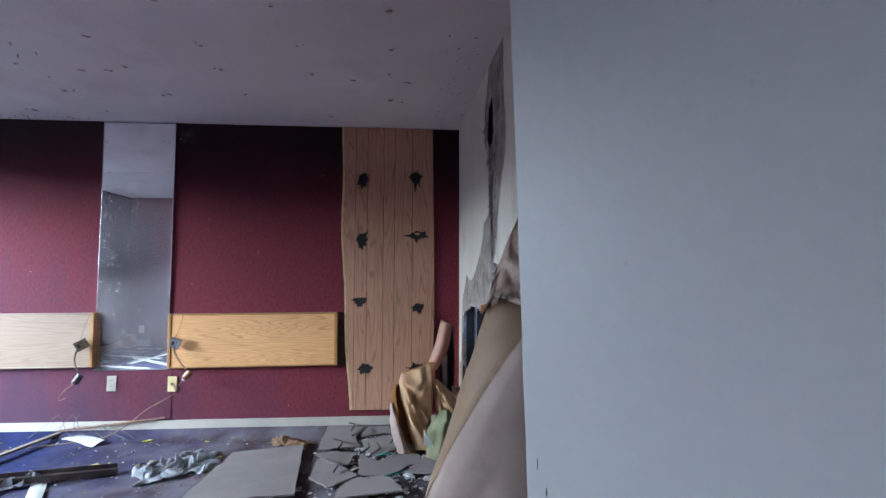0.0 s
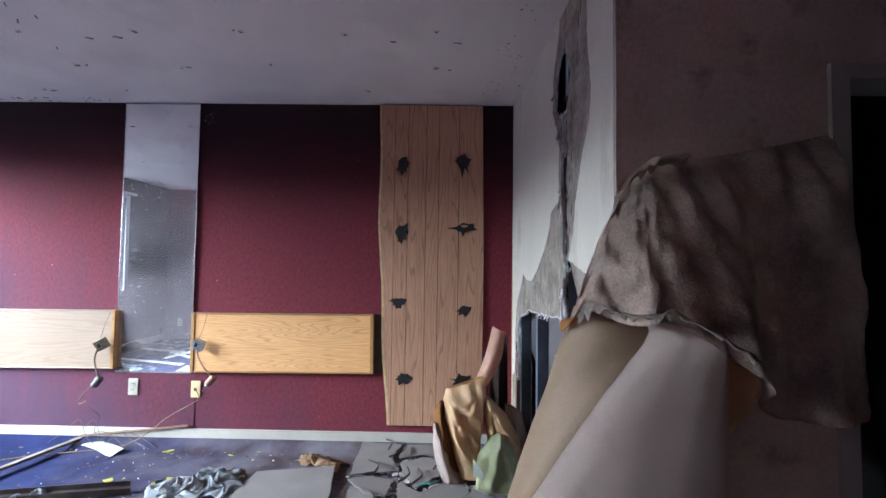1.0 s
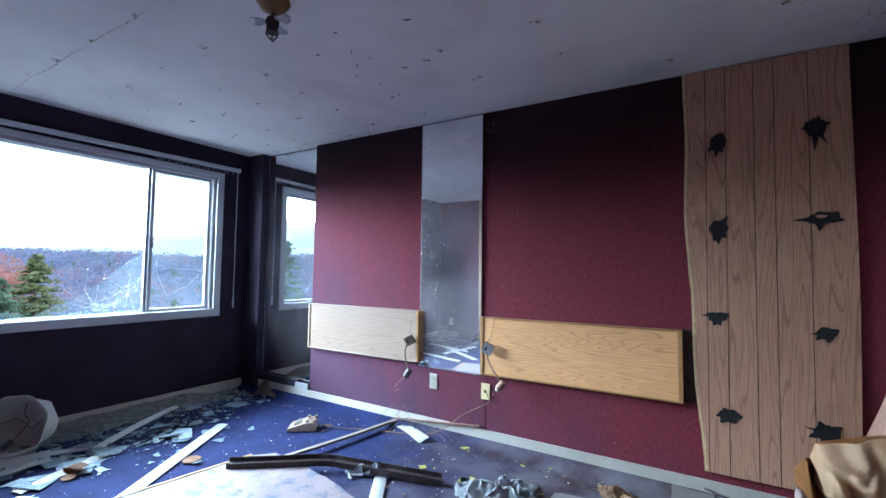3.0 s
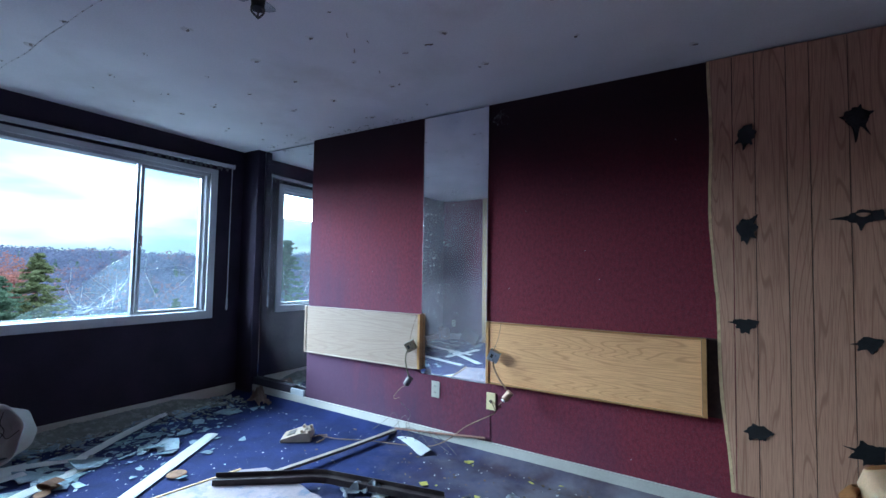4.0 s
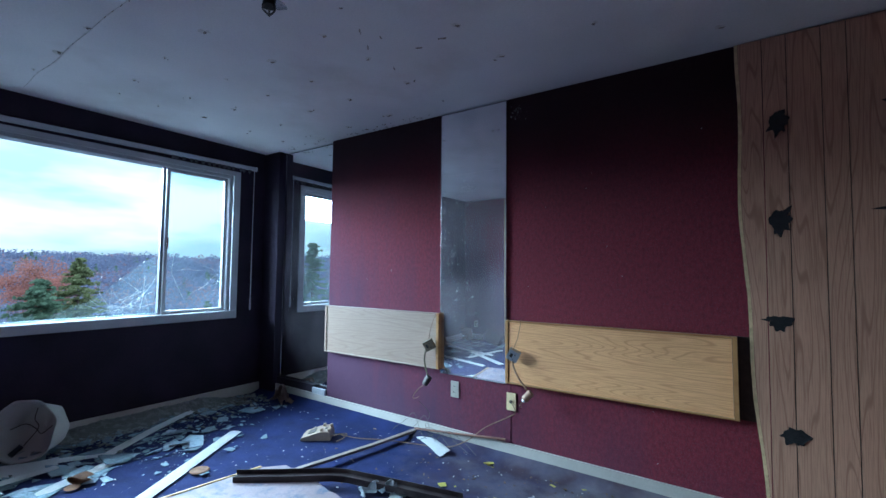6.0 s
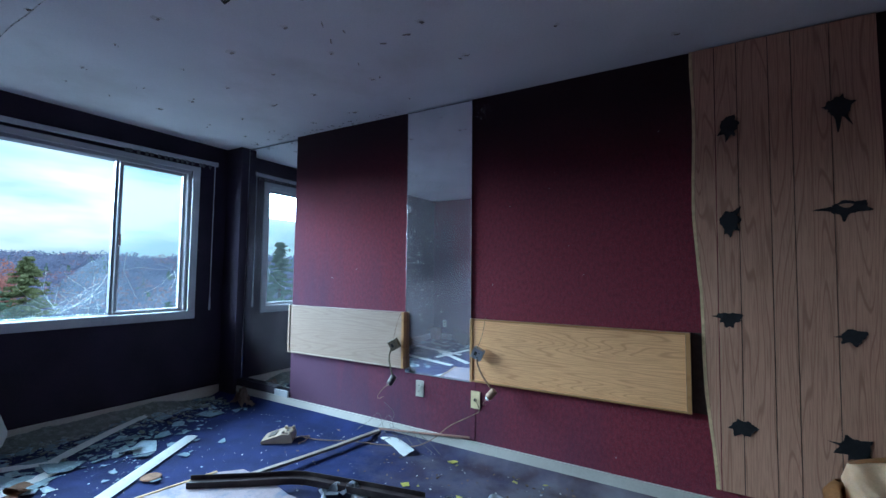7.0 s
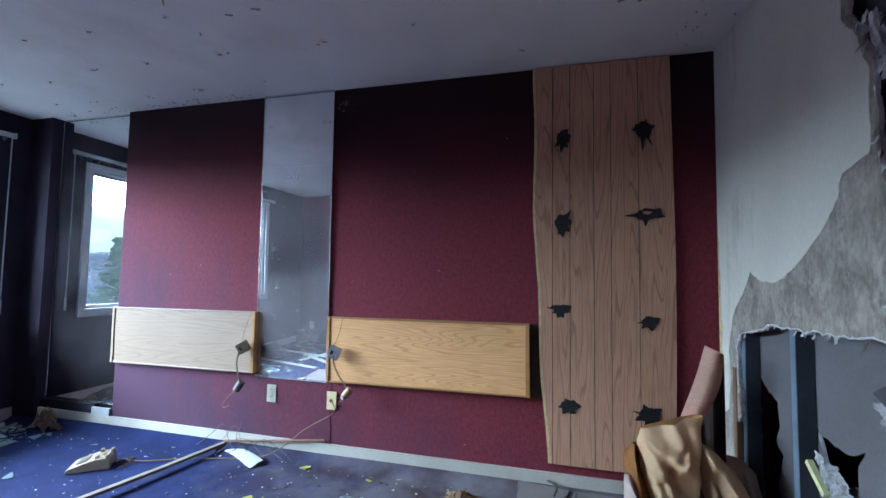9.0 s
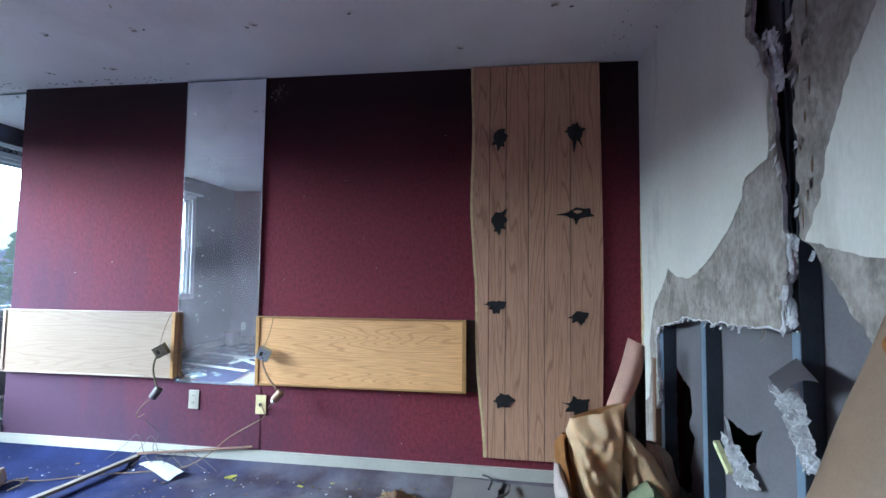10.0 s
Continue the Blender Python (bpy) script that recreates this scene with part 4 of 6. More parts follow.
for k in range(13):
    u, z = (1.232 + 0.02 * (k % 3), 1.34 + 0.075 * k) if k < 9 else (rng.uniform(1.28, 1.40), rng.uniform(1.85, 2.35))
    n, s = rng.uniform(0.03, 0.075), rng.uniform(0.002, 0.0045)
    line = [(u, z), (u + s, z + n * 0.4), (u + s * 0.7, z + n), (u - s * 0.6, z + n * 0.7), (u - s, z + n * 0.3)]
    part("rust_tear", slab(line, on_east, -0.0015), RUST_TEAR, wall_e, "rust-brown tear in the paper")
    if k % 2:
        part("paper_scrap", scrap(u + 0.012, z + n, rng.uniform(0.018, 0.035), k + 120), TORN, wall_e)


def flap_fn(a, b):
    top = Vector((1.05, 0.005, 0.884)).lerp(Vector((1.178, 0.005, 0.968)), a)
    low = Vector((1.205, -0.055, 0.870)).lerp(Vector((1.365, -0.07, 0.938)), a)
    return top.lerp(low, b) + Vector((0, 0, 0.02 * math.sin(a * 3.1) * b))


part("board_flap", sheet(flap_fn, 6, 6, 0.003), BACKBOARD, wall_e, "bent grey paper flap")
bm = boxes((-0.010, 0.010, 0.03, 0.05, -0.063, 0.063))
bmesh.ops.transform(bm, matrix=pose(0.712, 0, 0.500) @ pose(0, 0, 0, 0, -50, 0), verts=bm.verts)
part("spacer", bm, surf("yellowed_filler", (0.55, 0.53, 0.30), 0.15, 30, 0.9, 0.2, 80), wall_e, "yellowish filler strip")
# sheet-metal corner bead on the free end
structure("trim_corner", boxes((RX - 0.004, RX + 0.001, 1.792, 1.80, 0.0, CEIL)), PAINTED, "thin painted edge at the partition's free end", "trim")

# ---- white door that stands ajar beside the camera's start ----
door = thing("door_1", pose(0.218, 0.568, 0.01, 0, 0, math.degrees(math.atan2(-0.81, 0.58))) @ pose(0, 0, 0, 0, -2.0, 0), "white painted flush door standing ajar, scuffed", "door", kind="structure")
part("door_leaf", boxes((0.0, 0.76, 0.0, 0.035, 0.0, 2.03), bevel=0.002), WHITE, door)
rng = random.Random(77)
for k in range(14):
    z, s = rng.uniform(0.70, 0.98) if k < 10 else rng.uniform(0.3, 0.9), rng.uniform(0.0006, 0.0016)
    u = rng.uniform(0.012, 0.045) if k % 2 else 0.022
    pts = [(u, z), (u + s, z + s * 2), (u + s * 1.6, z + s * 6), (u + s * 0.6, z + s * 10), (u - s * 0.4, z + s * 5)]
    part("paint_chip", slab(pts, lambda u, v, d: Vector((u, -0.0008 + d, v)), 0.001), DOOR_CHIP, door)
for k in range(12):
    u, z, s = rng.uniform(0.05, 0.6), rng.uniform(0.7, 1.75), rng.uniform(0.0015, 0.004)
    pts = [(u + s * math.cos(a) * rng.uniform(0.5, 1.2), z + s * math.sin(a) * rng.uniform(0.5, 1.2)) for a in [i * 0.698 for i in range(9)]]
    part("scuff", slab(pts, lambda uu, v, d: Vector((uu, -0.0006 + d, v)), 0.0007), surf("scuff_mark", (0.42, 0.43, 0.46), 0.1, 30, 0.8, 0, 50) if k == 0 else bpy.data.materials["scuff_mark"], door)
structure("wall_hinge_side", boxes((0.645, 0.76, YS, -0.03, 0.0, CEIL)), PAINTED, "short white wall that carries the door", "wall")

# ---- peeled wall covering at the partition's end ----
VINYL_BACK = surf("brown_vinyl_backing", (0.50, 0.385, 0.33), 0.34, 7, 0.8, 0.6, 130, stain=(0.74, 0.63, 0.56), stain_scale=8, stain_amt=0.6, thresh=0.53)
VINYL_TAN = surf("tan_vinyl", (0.78, 0.55, 0.34), 0.12, 5, 0.5, 0.25, 160, stain=(0.40, 0.24, 0.13), stain_scale=5, stain_amt=0.35)
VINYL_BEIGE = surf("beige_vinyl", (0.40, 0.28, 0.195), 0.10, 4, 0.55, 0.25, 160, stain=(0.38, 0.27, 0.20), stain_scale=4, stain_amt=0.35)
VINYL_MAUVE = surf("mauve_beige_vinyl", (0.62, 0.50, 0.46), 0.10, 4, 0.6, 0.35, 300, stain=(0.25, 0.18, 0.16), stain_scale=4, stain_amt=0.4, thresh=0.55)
VINYL_ORANGE = surf("rust_vinyl_underside", (0.34, 0.145, 0.045), 0.25, 9, 0.7, 0.3, 120)
VINYL_GREEN = surf("sage_green_vinyl", (0.36, 0.37, 0.23), 0.12, 6, 0.6, 0.25, 120)
VINYL_PINK = surf("pinkish_vinyl_strip", (0.72, 0.45, 0.35), 0.12, 6, 0.5, 0.2, 120)


def along(keys, t):
    """A point on a polyline of points, t in 0..1, evenly by key."""
    f = t * (len(keys) - 1)
    i = min(int(f), len(keys) - 2)
    return Vector(keys[i]).lerp(Vector(keys[i + 1]), f - i)


flap_top = smooth_line([(0.485, 1.795, 1.50), (0.53, 1.795, 1.56), (0.60, 1.77, 1.60), (0.72, 1.765, 1.615), (0.95, 1.775, 1.66), (1.17, 1.785, 1.71)], 8)
flap_low = smooth_line([(0.325, 1.835, 1.065), (0.385, 1.735, 1.135), (0.47, 1.645, 1.105), (0.55, 1.60, 1.12), (0.68, 1.575, 1.055), (0.82, 1.60, 0.955), (0.86, 1.69, 0.86), (0.98, 1.63, 0.835), (1.16, 1.66, 0.84)], 8)


def flap_point(a, b):
    p = along(flap_top, a).lerp(along(flap_low, a), b)
    bulge = math.sin(b * math.pi) * 0.05 * (1 - 0.6 * a) + 0.05 * math.sin(min(1, b * 4) * 1.57) * (1 - b)
    fold = 0.026 * math.sin(a * 17 + b * 4 + 1.5 * math.sin(b * 5)) * b * (1 - 0.3 * a) + 0.012 * math.sin(a * 41 - b * 5) * b
    ridge = 0.05 * abs(noise.noise((a * 7, b * 4, 3.0))) + 0.018 * abs(noise.noise((a * 19, b * 13, 1.0)))
    return p + Vector((-0.25 * bulge, -bulge - fold - ridge, -0.01 * abs(noise.noise((a * 30, 0, 5))) * b))


peeled = thing("peeled_wall_covering", pose(0, 0, 0), "large brown vinyl wall covering peeled and folded over itself", "wall covering")
part("upper_flap", sheet(flap_point, 72, 30, 0.003), VINYL_BACK, peeled, "dark brown fabric-backed flap", True)


def cone(z, deg):
    """The covering stands round the partition's end like half a tent."""
    r = 0.150 + (1.07 - z) * 0.33
    a = radians(deg)
    return Vector((0.50 + r * math.cos(a), 1.85 + r * math.sin(a), z))


def crease_way(z):
    ways = ((0.0, 166), (0.3, 182), (0.5, 196), (0.7, 215), (0.8, 227), (0.9, 242), (1.0, 265), (1.07, 292), (1.2, 300))
    for (z0, w0), (z1, w1) in zip(ways, ways[1:]):
        if z <= z1:
            return w0 + (w1 - w0) * max(0.0, z - z0) / (z1 - z0)
    return 300


def crease(z):
    return cone(z, crease_way(z))


def left_fold(a, b):
    z = 1.14 * (1 - a)
    p = cone(z, 100 + (crease_way(z) - 100) * b)
    return p + Vector((0.010 * noise.noise((a * 5, b * 5, 2)), 0.010 * noise.noise((a * 5, b * 5, 9)), 0))


def front_fold(a, b):
    z = 1.13 * (1 - a)
    c, r = crease(z), Vector((0.745 + 0.02 * a, 1.60, z))
    p = c.lerp(r, b)
    out = math.sin(b ** 0.8 * math.pi) * (0.02 + 0.05 * a) + 0.012 * min(1, b * 8)
    curl = max(0.0, b - 0.86) / 0.14
    dent = 0.03 * math.exp(-((b - 0.28 + 0.25 * (a - 0.75)) / 0.05) ** 2) * max(0.0, a - 0.45)
    return p + Vector((0, -out + 0.07 * curl * curl + dent, 0)) + Vector((0, 0.004 * noise.noise((a * 7, b * 5, 7)), 0))


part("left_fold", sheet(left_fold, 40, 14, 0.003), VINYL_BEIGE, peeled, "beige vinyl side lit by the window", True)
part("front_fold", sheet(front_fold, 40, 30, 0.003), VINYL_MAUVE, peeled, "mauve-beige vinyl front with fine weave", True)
part("inner_fold", sheet(lambda a, b: Vector((0.72 + 0.13 * a * (1 - 0.7 * b), 1.61 + 0.05 * math.sin(a * 3) + 0.05 * b, 1.06 - 0.11 * a - 0.25 * b * (1 - 0.3 * a))), 10, 10, 0.003), VINYL_TAN, peeled, "tan folded corner", True)


def torn_lip(a, b):
    p = along(flap_low, 0.05 + 0.52 * a)
    w = 0.026 * (0.15 + 1.9 * abs(noise.noise((a * 14, 0, 9))))
    return wobble(p + Vector((0, -0.045 - 0.012 * math.sin(b * 3.1), 0.03 - w * b * 1.4)), 0.012, 22, 4)


part("torn_lip", sheet(torn_lip, 60, 5, 0.002), surf("pale_torn_lip", (0.33, 0.28, 0.25), 0.35, 14, 0.9, 0.5, 90), peeled, "pale torn paper along the flap's lower edge")
part("top_fold", sheet(lambda a, b: wobble(along(flap_top, 0.04 + 0.5 * a) + Vector((-0.01, -0.075 - 0.03 * math.sin(b * 3.1), 0.012 - 0.05 * b * (0.5 + abs(noise.noise((a * 6, 0, 2)))))), 0.014, 12, 6), 50, 8, 0.003), surf("pinkish_turned_vinyl", (0.44, 0.32, 0.26), 0.2, 9, 0.7, 0.3, 120), peeled, "paler turned-over top edge", True)
part("rust_lip", sheet(lambda a, b: Vector((0.322 + 0.04 * a, 1.832 - 0.075 * a + 0.012 * math.sin(b * 3), 1.095 + 0.022 * a - 0.055 * b * (1 - a * 0.8) * (0.7 + 0.5 * abs(noise.noise((a * 9, 0, 1)))))), 6, 6, 0.003), VINYL_ORANGE, peeled, "rust-coloured turned edge")

# ---- heap of stripped vinyl by the broken wall ----
heap = thing("vinyl_heap", pose(0.12, 3.10, 0), "crumpled tan and green vinyl wall covering heaped on the floor", "vinyl heap")


def edge_at(line, v):
    p = along([(q[0], 0, q[1]) for q in line], v)
    return p.x, p.z


def pouch(left, right, y, depth, ridges, seed, lean=0.0):
    """A hollow fold of vinyl between two side lines, with straight sharp creases on it."""
    def fn(u, v):
        (xl, zl), (xr, zr) = edge_at(left, v), edge_at(right, v)
        c, s = -math.cos(6.28318 * u), math.sin(6.28318 * u)
        c = math.copysign(abs(c) ** 0.8, c)
        f = 0.5 + 0.5 * c
        x, z = xl + (xr - xl) * f, zl + (zr - zl) * f
        d = depth * min(1.0, 0.12 + v * 2.6) ** 0.6
        push = 0.0
        for x0, z0, x1, z1, amp, w in ridges:
            ax, az = x1 - x0, z1 - z0
            k = min(1.0, max(0.0, ((x - x0) * ax + (z - z0) * az) / (ax * ax + az * az)))
            push += amp * max(0.0, 1 - math.hypot(x - x0 - ax * k, z - z0 - az * k) / w) ** 1.2
        p = Vector((x, y + lean * v - d * s - push * max(0.0, s), z))
        return p + noise.noise_vector(p * 7 + Vector((seed, 0, 0))) * 0.014 + noise.noise_vector(p * 19 + Vector((seed, 3, 0))) * 0.004 - Vector((0.12, 3.10, 0))
    return sheet(fn, 84, 56, 0.002)


part("main_fold", pouch([(-0.05, 0.535), (-0.075, 0.47), (-0.068, 0.365), (-0.02, 0.22), (0.03, 0.03)], [(0.192, 0.618), (0.185, 0.52), (0.17, 0.40), (0.155, 0.26), (0.17, 0.03)], 3.06, 0.10,
     ((-0.06, 0.53, 0.16, 0.35, 0.035, 0.05), (0.06, 0.60, 0.10, 0.44, 0.03, 0.05), (-0.03, 0.40, 0.03, 0.20, 0.035, 0.05), (0.16, 0.55, 0.15, 0.25, 0.03, 0.035), (0.02, 0.46, 0.10, 0.22, -0.022, 0.03), (-0.05, 0.50, 0.05, 0.30, 0.03, 0.022), (0.10, 0.50, 0.02, 0.34, -0.02, 0.02), (0.05, 0.33, 0.13, 0.24, 0.026, 0.02), (-0.02, 0.30, 0.08, 0.14, 0.03, 0.022)), 2.0), VINYL_TAN, heap, "tan vinyl in sharp folds", True)
part("side_fold", pouch([(0.165, 0.50), (0.175, 0.42), (0.185, 0.30), (0.20, 0.03)], [(0.21, 0.485), (0.31, 0.40), (0.37, 0.27), (0.42, 0.03)], 3.04, 0.075,
     ((0.18, 0.47, 0.36, 0.22, 0.035, 0.04), (0.22, 0.40, 0.26, 0.20, -0.03, 0.03)), 4.0), VINYL_TAN, heap, "tan vinyl turned edge", True)
part("left_fold", pouch([(-0.09, 0.455), (-0.122, 0.40), (-0.115, 0.22), (-0.05, 0.03)], [(-0.06, 0.455), (-0.05, 0.36), (-0.03, 0.22), (0.03, 0.03)], 3.08, 0.07,
     ((-0.09, 0.44, -0.06, 0.10, 0.04, 0.02), (-0.07, 0.42, -0.03, 0.14, -0.03, 0.02)), 5.0), VINYL_ORANGE, heap, "rust-brown underside", True)
part("base_fold", pouch([(-0.125, 0.345), (-0.135, 0.22), (-0.115, 0.08), (-0.08, 0.0)], [(-0.10, 0.34), (-0.06, 0.20), (-0.01, 0.08), (0.06, 0.0)], 3.05, 0.09,
     ((-0.12, 0.32, -0.03, 0.04, 0.03, 0.03),), 7.0), VINYL_MAUVE, heap, "pale mauve lower fold", True)
part("right_fold", pouch([(0.31, 0.415), (0.31, 0.33), (0.33, 0.2), (0.34, 0.0)], [(0.36, 0.41), (0.43, 0.36), (0.445, 0.24), (0.435, 0.0)], 3.16, 0.07,
     ((0.35, 0.40, 0.40, 0.10, 0.03, 0.03),), 9.0), VINYL_BACK, heap, "dull brown fold", True)
part("green_fold", pouch([(0.24, 0.315), (0.17, 0.25), (0.125, 0.19), (0.11, 0.0)], [(0.26, 0.315), (0.31, 0.26), (0.345, 0.18), (0.36, 0.0)], 2.94, 0.07,
     ((0.25, 0.30, 0.20, 0.04, 0.03, 0.04), (0.27, 0.28, 0.32, 0.08, 0.025, 0.03)), 11.0), VINYL_GREEN, heap, "sage green vinyl", True)
part("white_tip", sheet(lambda a, b: Vector((-0.02 + 0.10 * a * (1 - b), -0.23 + 0.02 * a, 0.10 + 0.12 * b - 0.03 * a)), 6, 6, 0.002), CRACK, heap, "white paper tip")


def strip_point(a, b):
    c = Vector((0.04, 0.0, 0.55)).lerp(Vector((0.165, 0.02, 0.885)), b)
    w = 0.042 + 0.012 * math.sin(b * 3)
    return c + Vector((0.9 * (a - 0.5) * 2 * w, 0.05 * (a - 0.5) ** 2 * 4 + 0.02 * math.sin(b * 5), -0.42 * (a - 0.5) * 2 * w)) + Vector((0.02 * math.sin(b * 4), 0, 0))


part("upright_strip", sheet(strip_point, 8, 20, 0.003), VINYL_PINK, heap, "pinkish strip standing up from the heap", True)
# added near-black sheet stands in for the shade behind the strip
part("dark_void_sheet", sheet(lambda a, b: Vector((0.10 + 0.12 * a, 0.14 + 0.02 * math.sin(a * 9), 0.10 + b * (0.40 + 0.35 * a))), 10, 10, 0.003), GROOVE, heap, "near-black sheet added for the shade behind the strip")

# ---- wall lamps, sockets, cables ----
LAMP_METAL = surf("dull_lamp_metal", (0.16, 0.13, 0.09), 0.2, 20, 0.45, 0.1, 90, metal=0.6)
LAMP_SILVER = surf("silver_lamp_metal", (0.34, 0.37, 0.41), 0.1, 20, 0.35, 0.05, 90, metal=0.7)
COPPER = surf("brown_lamp_socket", (0.26, 0.155, 0.10), 0.2, 20, 0.45, 0.1, 90, metal=0.3)
DARK_METAL = surf("dark_lamp_socket", (0.10, 0.09, 0.085), 0.2, 20, 0.45, 0.1, 90, metal=0.5)
CORD = surf("tan_cable", (0.20, 0.125, 0.075), 0.2, 20, 0.6, 0.1, 90)
IVORY = surf("ivory_plastic", (0.50, 0.47, 0.40), 0.06, 12, 0.4, 0.05, 90)
BEIGE = surf("beige_plate_plastic", (0.62, 0.50, 0.28), 0.08, 12, 0.45, 0.05, 90)
SLOT = surf("dark_slot", (0.02, 0.02, 0.02), 0.1, 10, 0.7, 0, 50)

for k, (x, z, box_mat, sock_mat, turn, ax) in enumerate(((-2.473, 0.70, LAMP_METAL, DARK_METAL, -28, 0.022), (-1.792, 0.706, LAMP_SILVER, COPPER, 26, 0.128))):
    lamp = thing("wall_lamp", pose(x, 3.408, z), "broken swing-arm wall lamp dangling by its wires" if k else "broken brown wall lamp dangling from the headboard", "wall lamp", "dangling bedside lamps")
    bm = boxes((-0.036, 0.036, -0.014, -0.011, -0.036, 0.036), (-0.036, -0.033, -0.011, 0.022, -0.036, 0.036), (0.033, 0.036, -0.011, 0.022, -0.036, 0.036), (-0.033, 0.033, -0.011, 0.022, -0.036, -0.033), (-0.033, 0.033, -0.011, 0.022, 0.033, 0.036))
    bmesh.ops.transform(bm, matrix=pose(0, 0, 0, 10, turn, 14), verts=bm.verts)
    plate = part("back_box", bm, box_mat, lamp)
    bm = boxes((-0.020, -0.002, -0.017, -0.0145, -0.012, 0.014), (0.008, 0.014, -0.017, -0.0145, 0.010, 0.016), (0.006, 0.012, -0.017, -0.0145, -0.022, -0.016))
    bmesh.ops.transform(bm, matrix=pose(0, 0, 0, 10, turn, 14), verts=bm.verts)
    part("fixing_hole", bm, SLOT, plate)
    arm = [(-0.02, -0.01, -0.035), (-0.032, -0.012, -0.07), (-0.028, -0.02, -0.12), (ax - 0.02, -0.03, -0.19), (ax, -0.035, -0.225)] if k == 0 else [(0.0, -0.01, -0.035), (0.01, -0.015, -0.07), (0.05, -0.03, -0.13), (ax - 0.012, -0.04, -0.20)]
    part("swing_arm", tube(smooth_line(arm, 5), 0.0058, 10), box_mat if k == 0 else COPPER, lamp, "", True)
    p0, p1 = Vector((ax + 0.012, -0.036, -0.215)), Vector((ax - 0.022, -0.05, -0.275))
    if k:
        p0, p1 = Vector((ax + 0.015, -0.04, -0.205)), Vector((ax - 0.025, -0.055, -0.255))
    part("socket", tube([p0, p0.lerp(p1, 0.05), p0.lerp(p1, 0.95), p1], [0.016, 0.0235, 0.0235, 0.02], 18), sock_mat, lamp, "", False)
    part("hanging_wire", tube(smooth_line([(0.03 + 0.005 * k, 0.045, 0.225), (0.026 + 0.01 * k, 0.036, 0.222), (0.012 + 0.02 * k, 0.0, 0.12), (0.0, -0.012, 0.03)], 6), 0.002, 6), CORD, lamp)
    if k == 0:
        part("lamp_cord", tube(smooth_line([tuple(p1), (-0.06, -0.05, -0.32), (-0.135, -0.01, -0.39), (-0.13, 0.0, -0.41), (-0.09, 0.0, -0.39)], 6), 0.0026, 6), CORD, lamp)
    else:
        part("bulb_cap", tube([p1, p1 + (p1 - p0) * 0.2], [0.012, 0.011], 12), CRACK, lamp, "white socket tip")
        part("lamp_cord", tube(smooth_line([tuple(p1), (0.05, -0.02, -0.31), (0.02, 0.09, -0.345), (-0.03, 0.12, -0.33), (-0.055, 0.13, -0.31)], 6), 0.0026, 6), CORD, lamp)

for x, z, m, kind in ((-2.297, 0.39, IVORY, 0), (-1.845, 0.38, BEIGE, 1)):
    plate = thing("wall_socket", pose(x, YN - 0.005, z), "ivory double wall socket on the burgundy wall" if not kind else "yellowed beige cable outlet plate on the burgundy wall", "wall socket")
    part("cover_plate", boxes((-0.035, 0.035, -0.006, 0.002, -0.058, 0.058), bevel=0.003), m, plate)
    if kind == 0:
        for dz in (-0.022, 0.022):
            part("receptacle", lathe([(0.0, 0.0), (0.015, 0.0), (0.0155, 0.003), (0.0, 0.0031)], 16), m, plate).matrix_local = pose(0, -0.0065, dz, 90, 0, 0)
            part("slot", boxes((-0.007, -0.0045, -0.0105, -0.009, dz - 0.002, dz + 0.007), (0.0045, 0.007, -0.0105, -0.009, dz - 0.002, dz + 0.007)), SLOT, plate)
    else:
        part("outlet_hole", lathe([(0.0, 0.0), (0.010, 0.0), (0.012, 0.003), (0.0, 0.0031)], 16), SLOT, plate).matrix_local = pose(0, -0.0065, 0, 90, 0, 0)

rod = thing("wooden_rod", pose(0, 0, 0), "thin brown wooden rod leaning along the baseboard", "rod")
part("stick", tube([(-2.62, 3.44, 0.058), (-2.3, 3.46, 0.085), (-1.88, 3.474, 0.130)], 0.0085, 8), wood("brown_stick", (0.20, 0.10, 0.07), (0.12, 0.055, 0.035), 0, 0.6), rod)
cable = thing("phone_cable", pose(0, 0, 0), "thin tan cable running from the outlet to the telephone", "cable")
part("cable_run", tube(smooth_line([(-1.845, 3.485, 0.385), (-1.80, 3.46, 0.33), (-1.83, 3.44, 0.30), (-2.0, 3.42, 0.20), (-2.13, 3.40, 0.09), (-2.28, 3.37, 0.02), (-2.5, 3.30, 0.012), (-2.72, 3.24, 0.008), (-2.92, 3.14, 0.008), (-3.05, 3.09, 0.02)], 7), 0.0032, 6), CORD, cable)
wires = thing("loose_wires", pose(0, 0, 0), "tangle of thin dark wires at the baseboard", "wires")
rng = random.Random(5)
for k in range(5):
    x0 = -2.62 + 0.1 * k
    pts = [(x0 - 0.22 + rng.uniform(-0.05, 0.05), 3.40 + rng.uniform(-0.05, 0.04), 0.012), (x0 - 0.1, 3.44, 0.05 + rng.uniform(0, 0.06)), (x0, 3.43, 0.10 + rng.uniform(-0.04, 0.08)),
           (x0 + 0.07, 3.42, 0.05), (x0 + 0.14 + rng.uniform(-0.04, 0.08), 3.38, 0.012)]
    part("wire", tube(smooth_line(pts, 6), 0.0017, 5), DARK_METAL, wires)
part("wire", tube(smooth_line([(-2.50, 3.34, 0.30), (-2.47, 3.42, 0.20), (-2.52, 3.44, 0.10), (-2.46, 3.42, 0.03)], 6), 0.0017, 5), DARK_METAL, wires)

# ---- ceiling lamp ----
BRASS = surf("aged_brass", (0.20, 0.12, 0.06), 0.25, 14, 0.42, 0.1, 80, metal=0.8)
PETAL = pane_glass("frosted_petal_glass", 0.25, 0.5, (0.9, 0.9, 0.9))
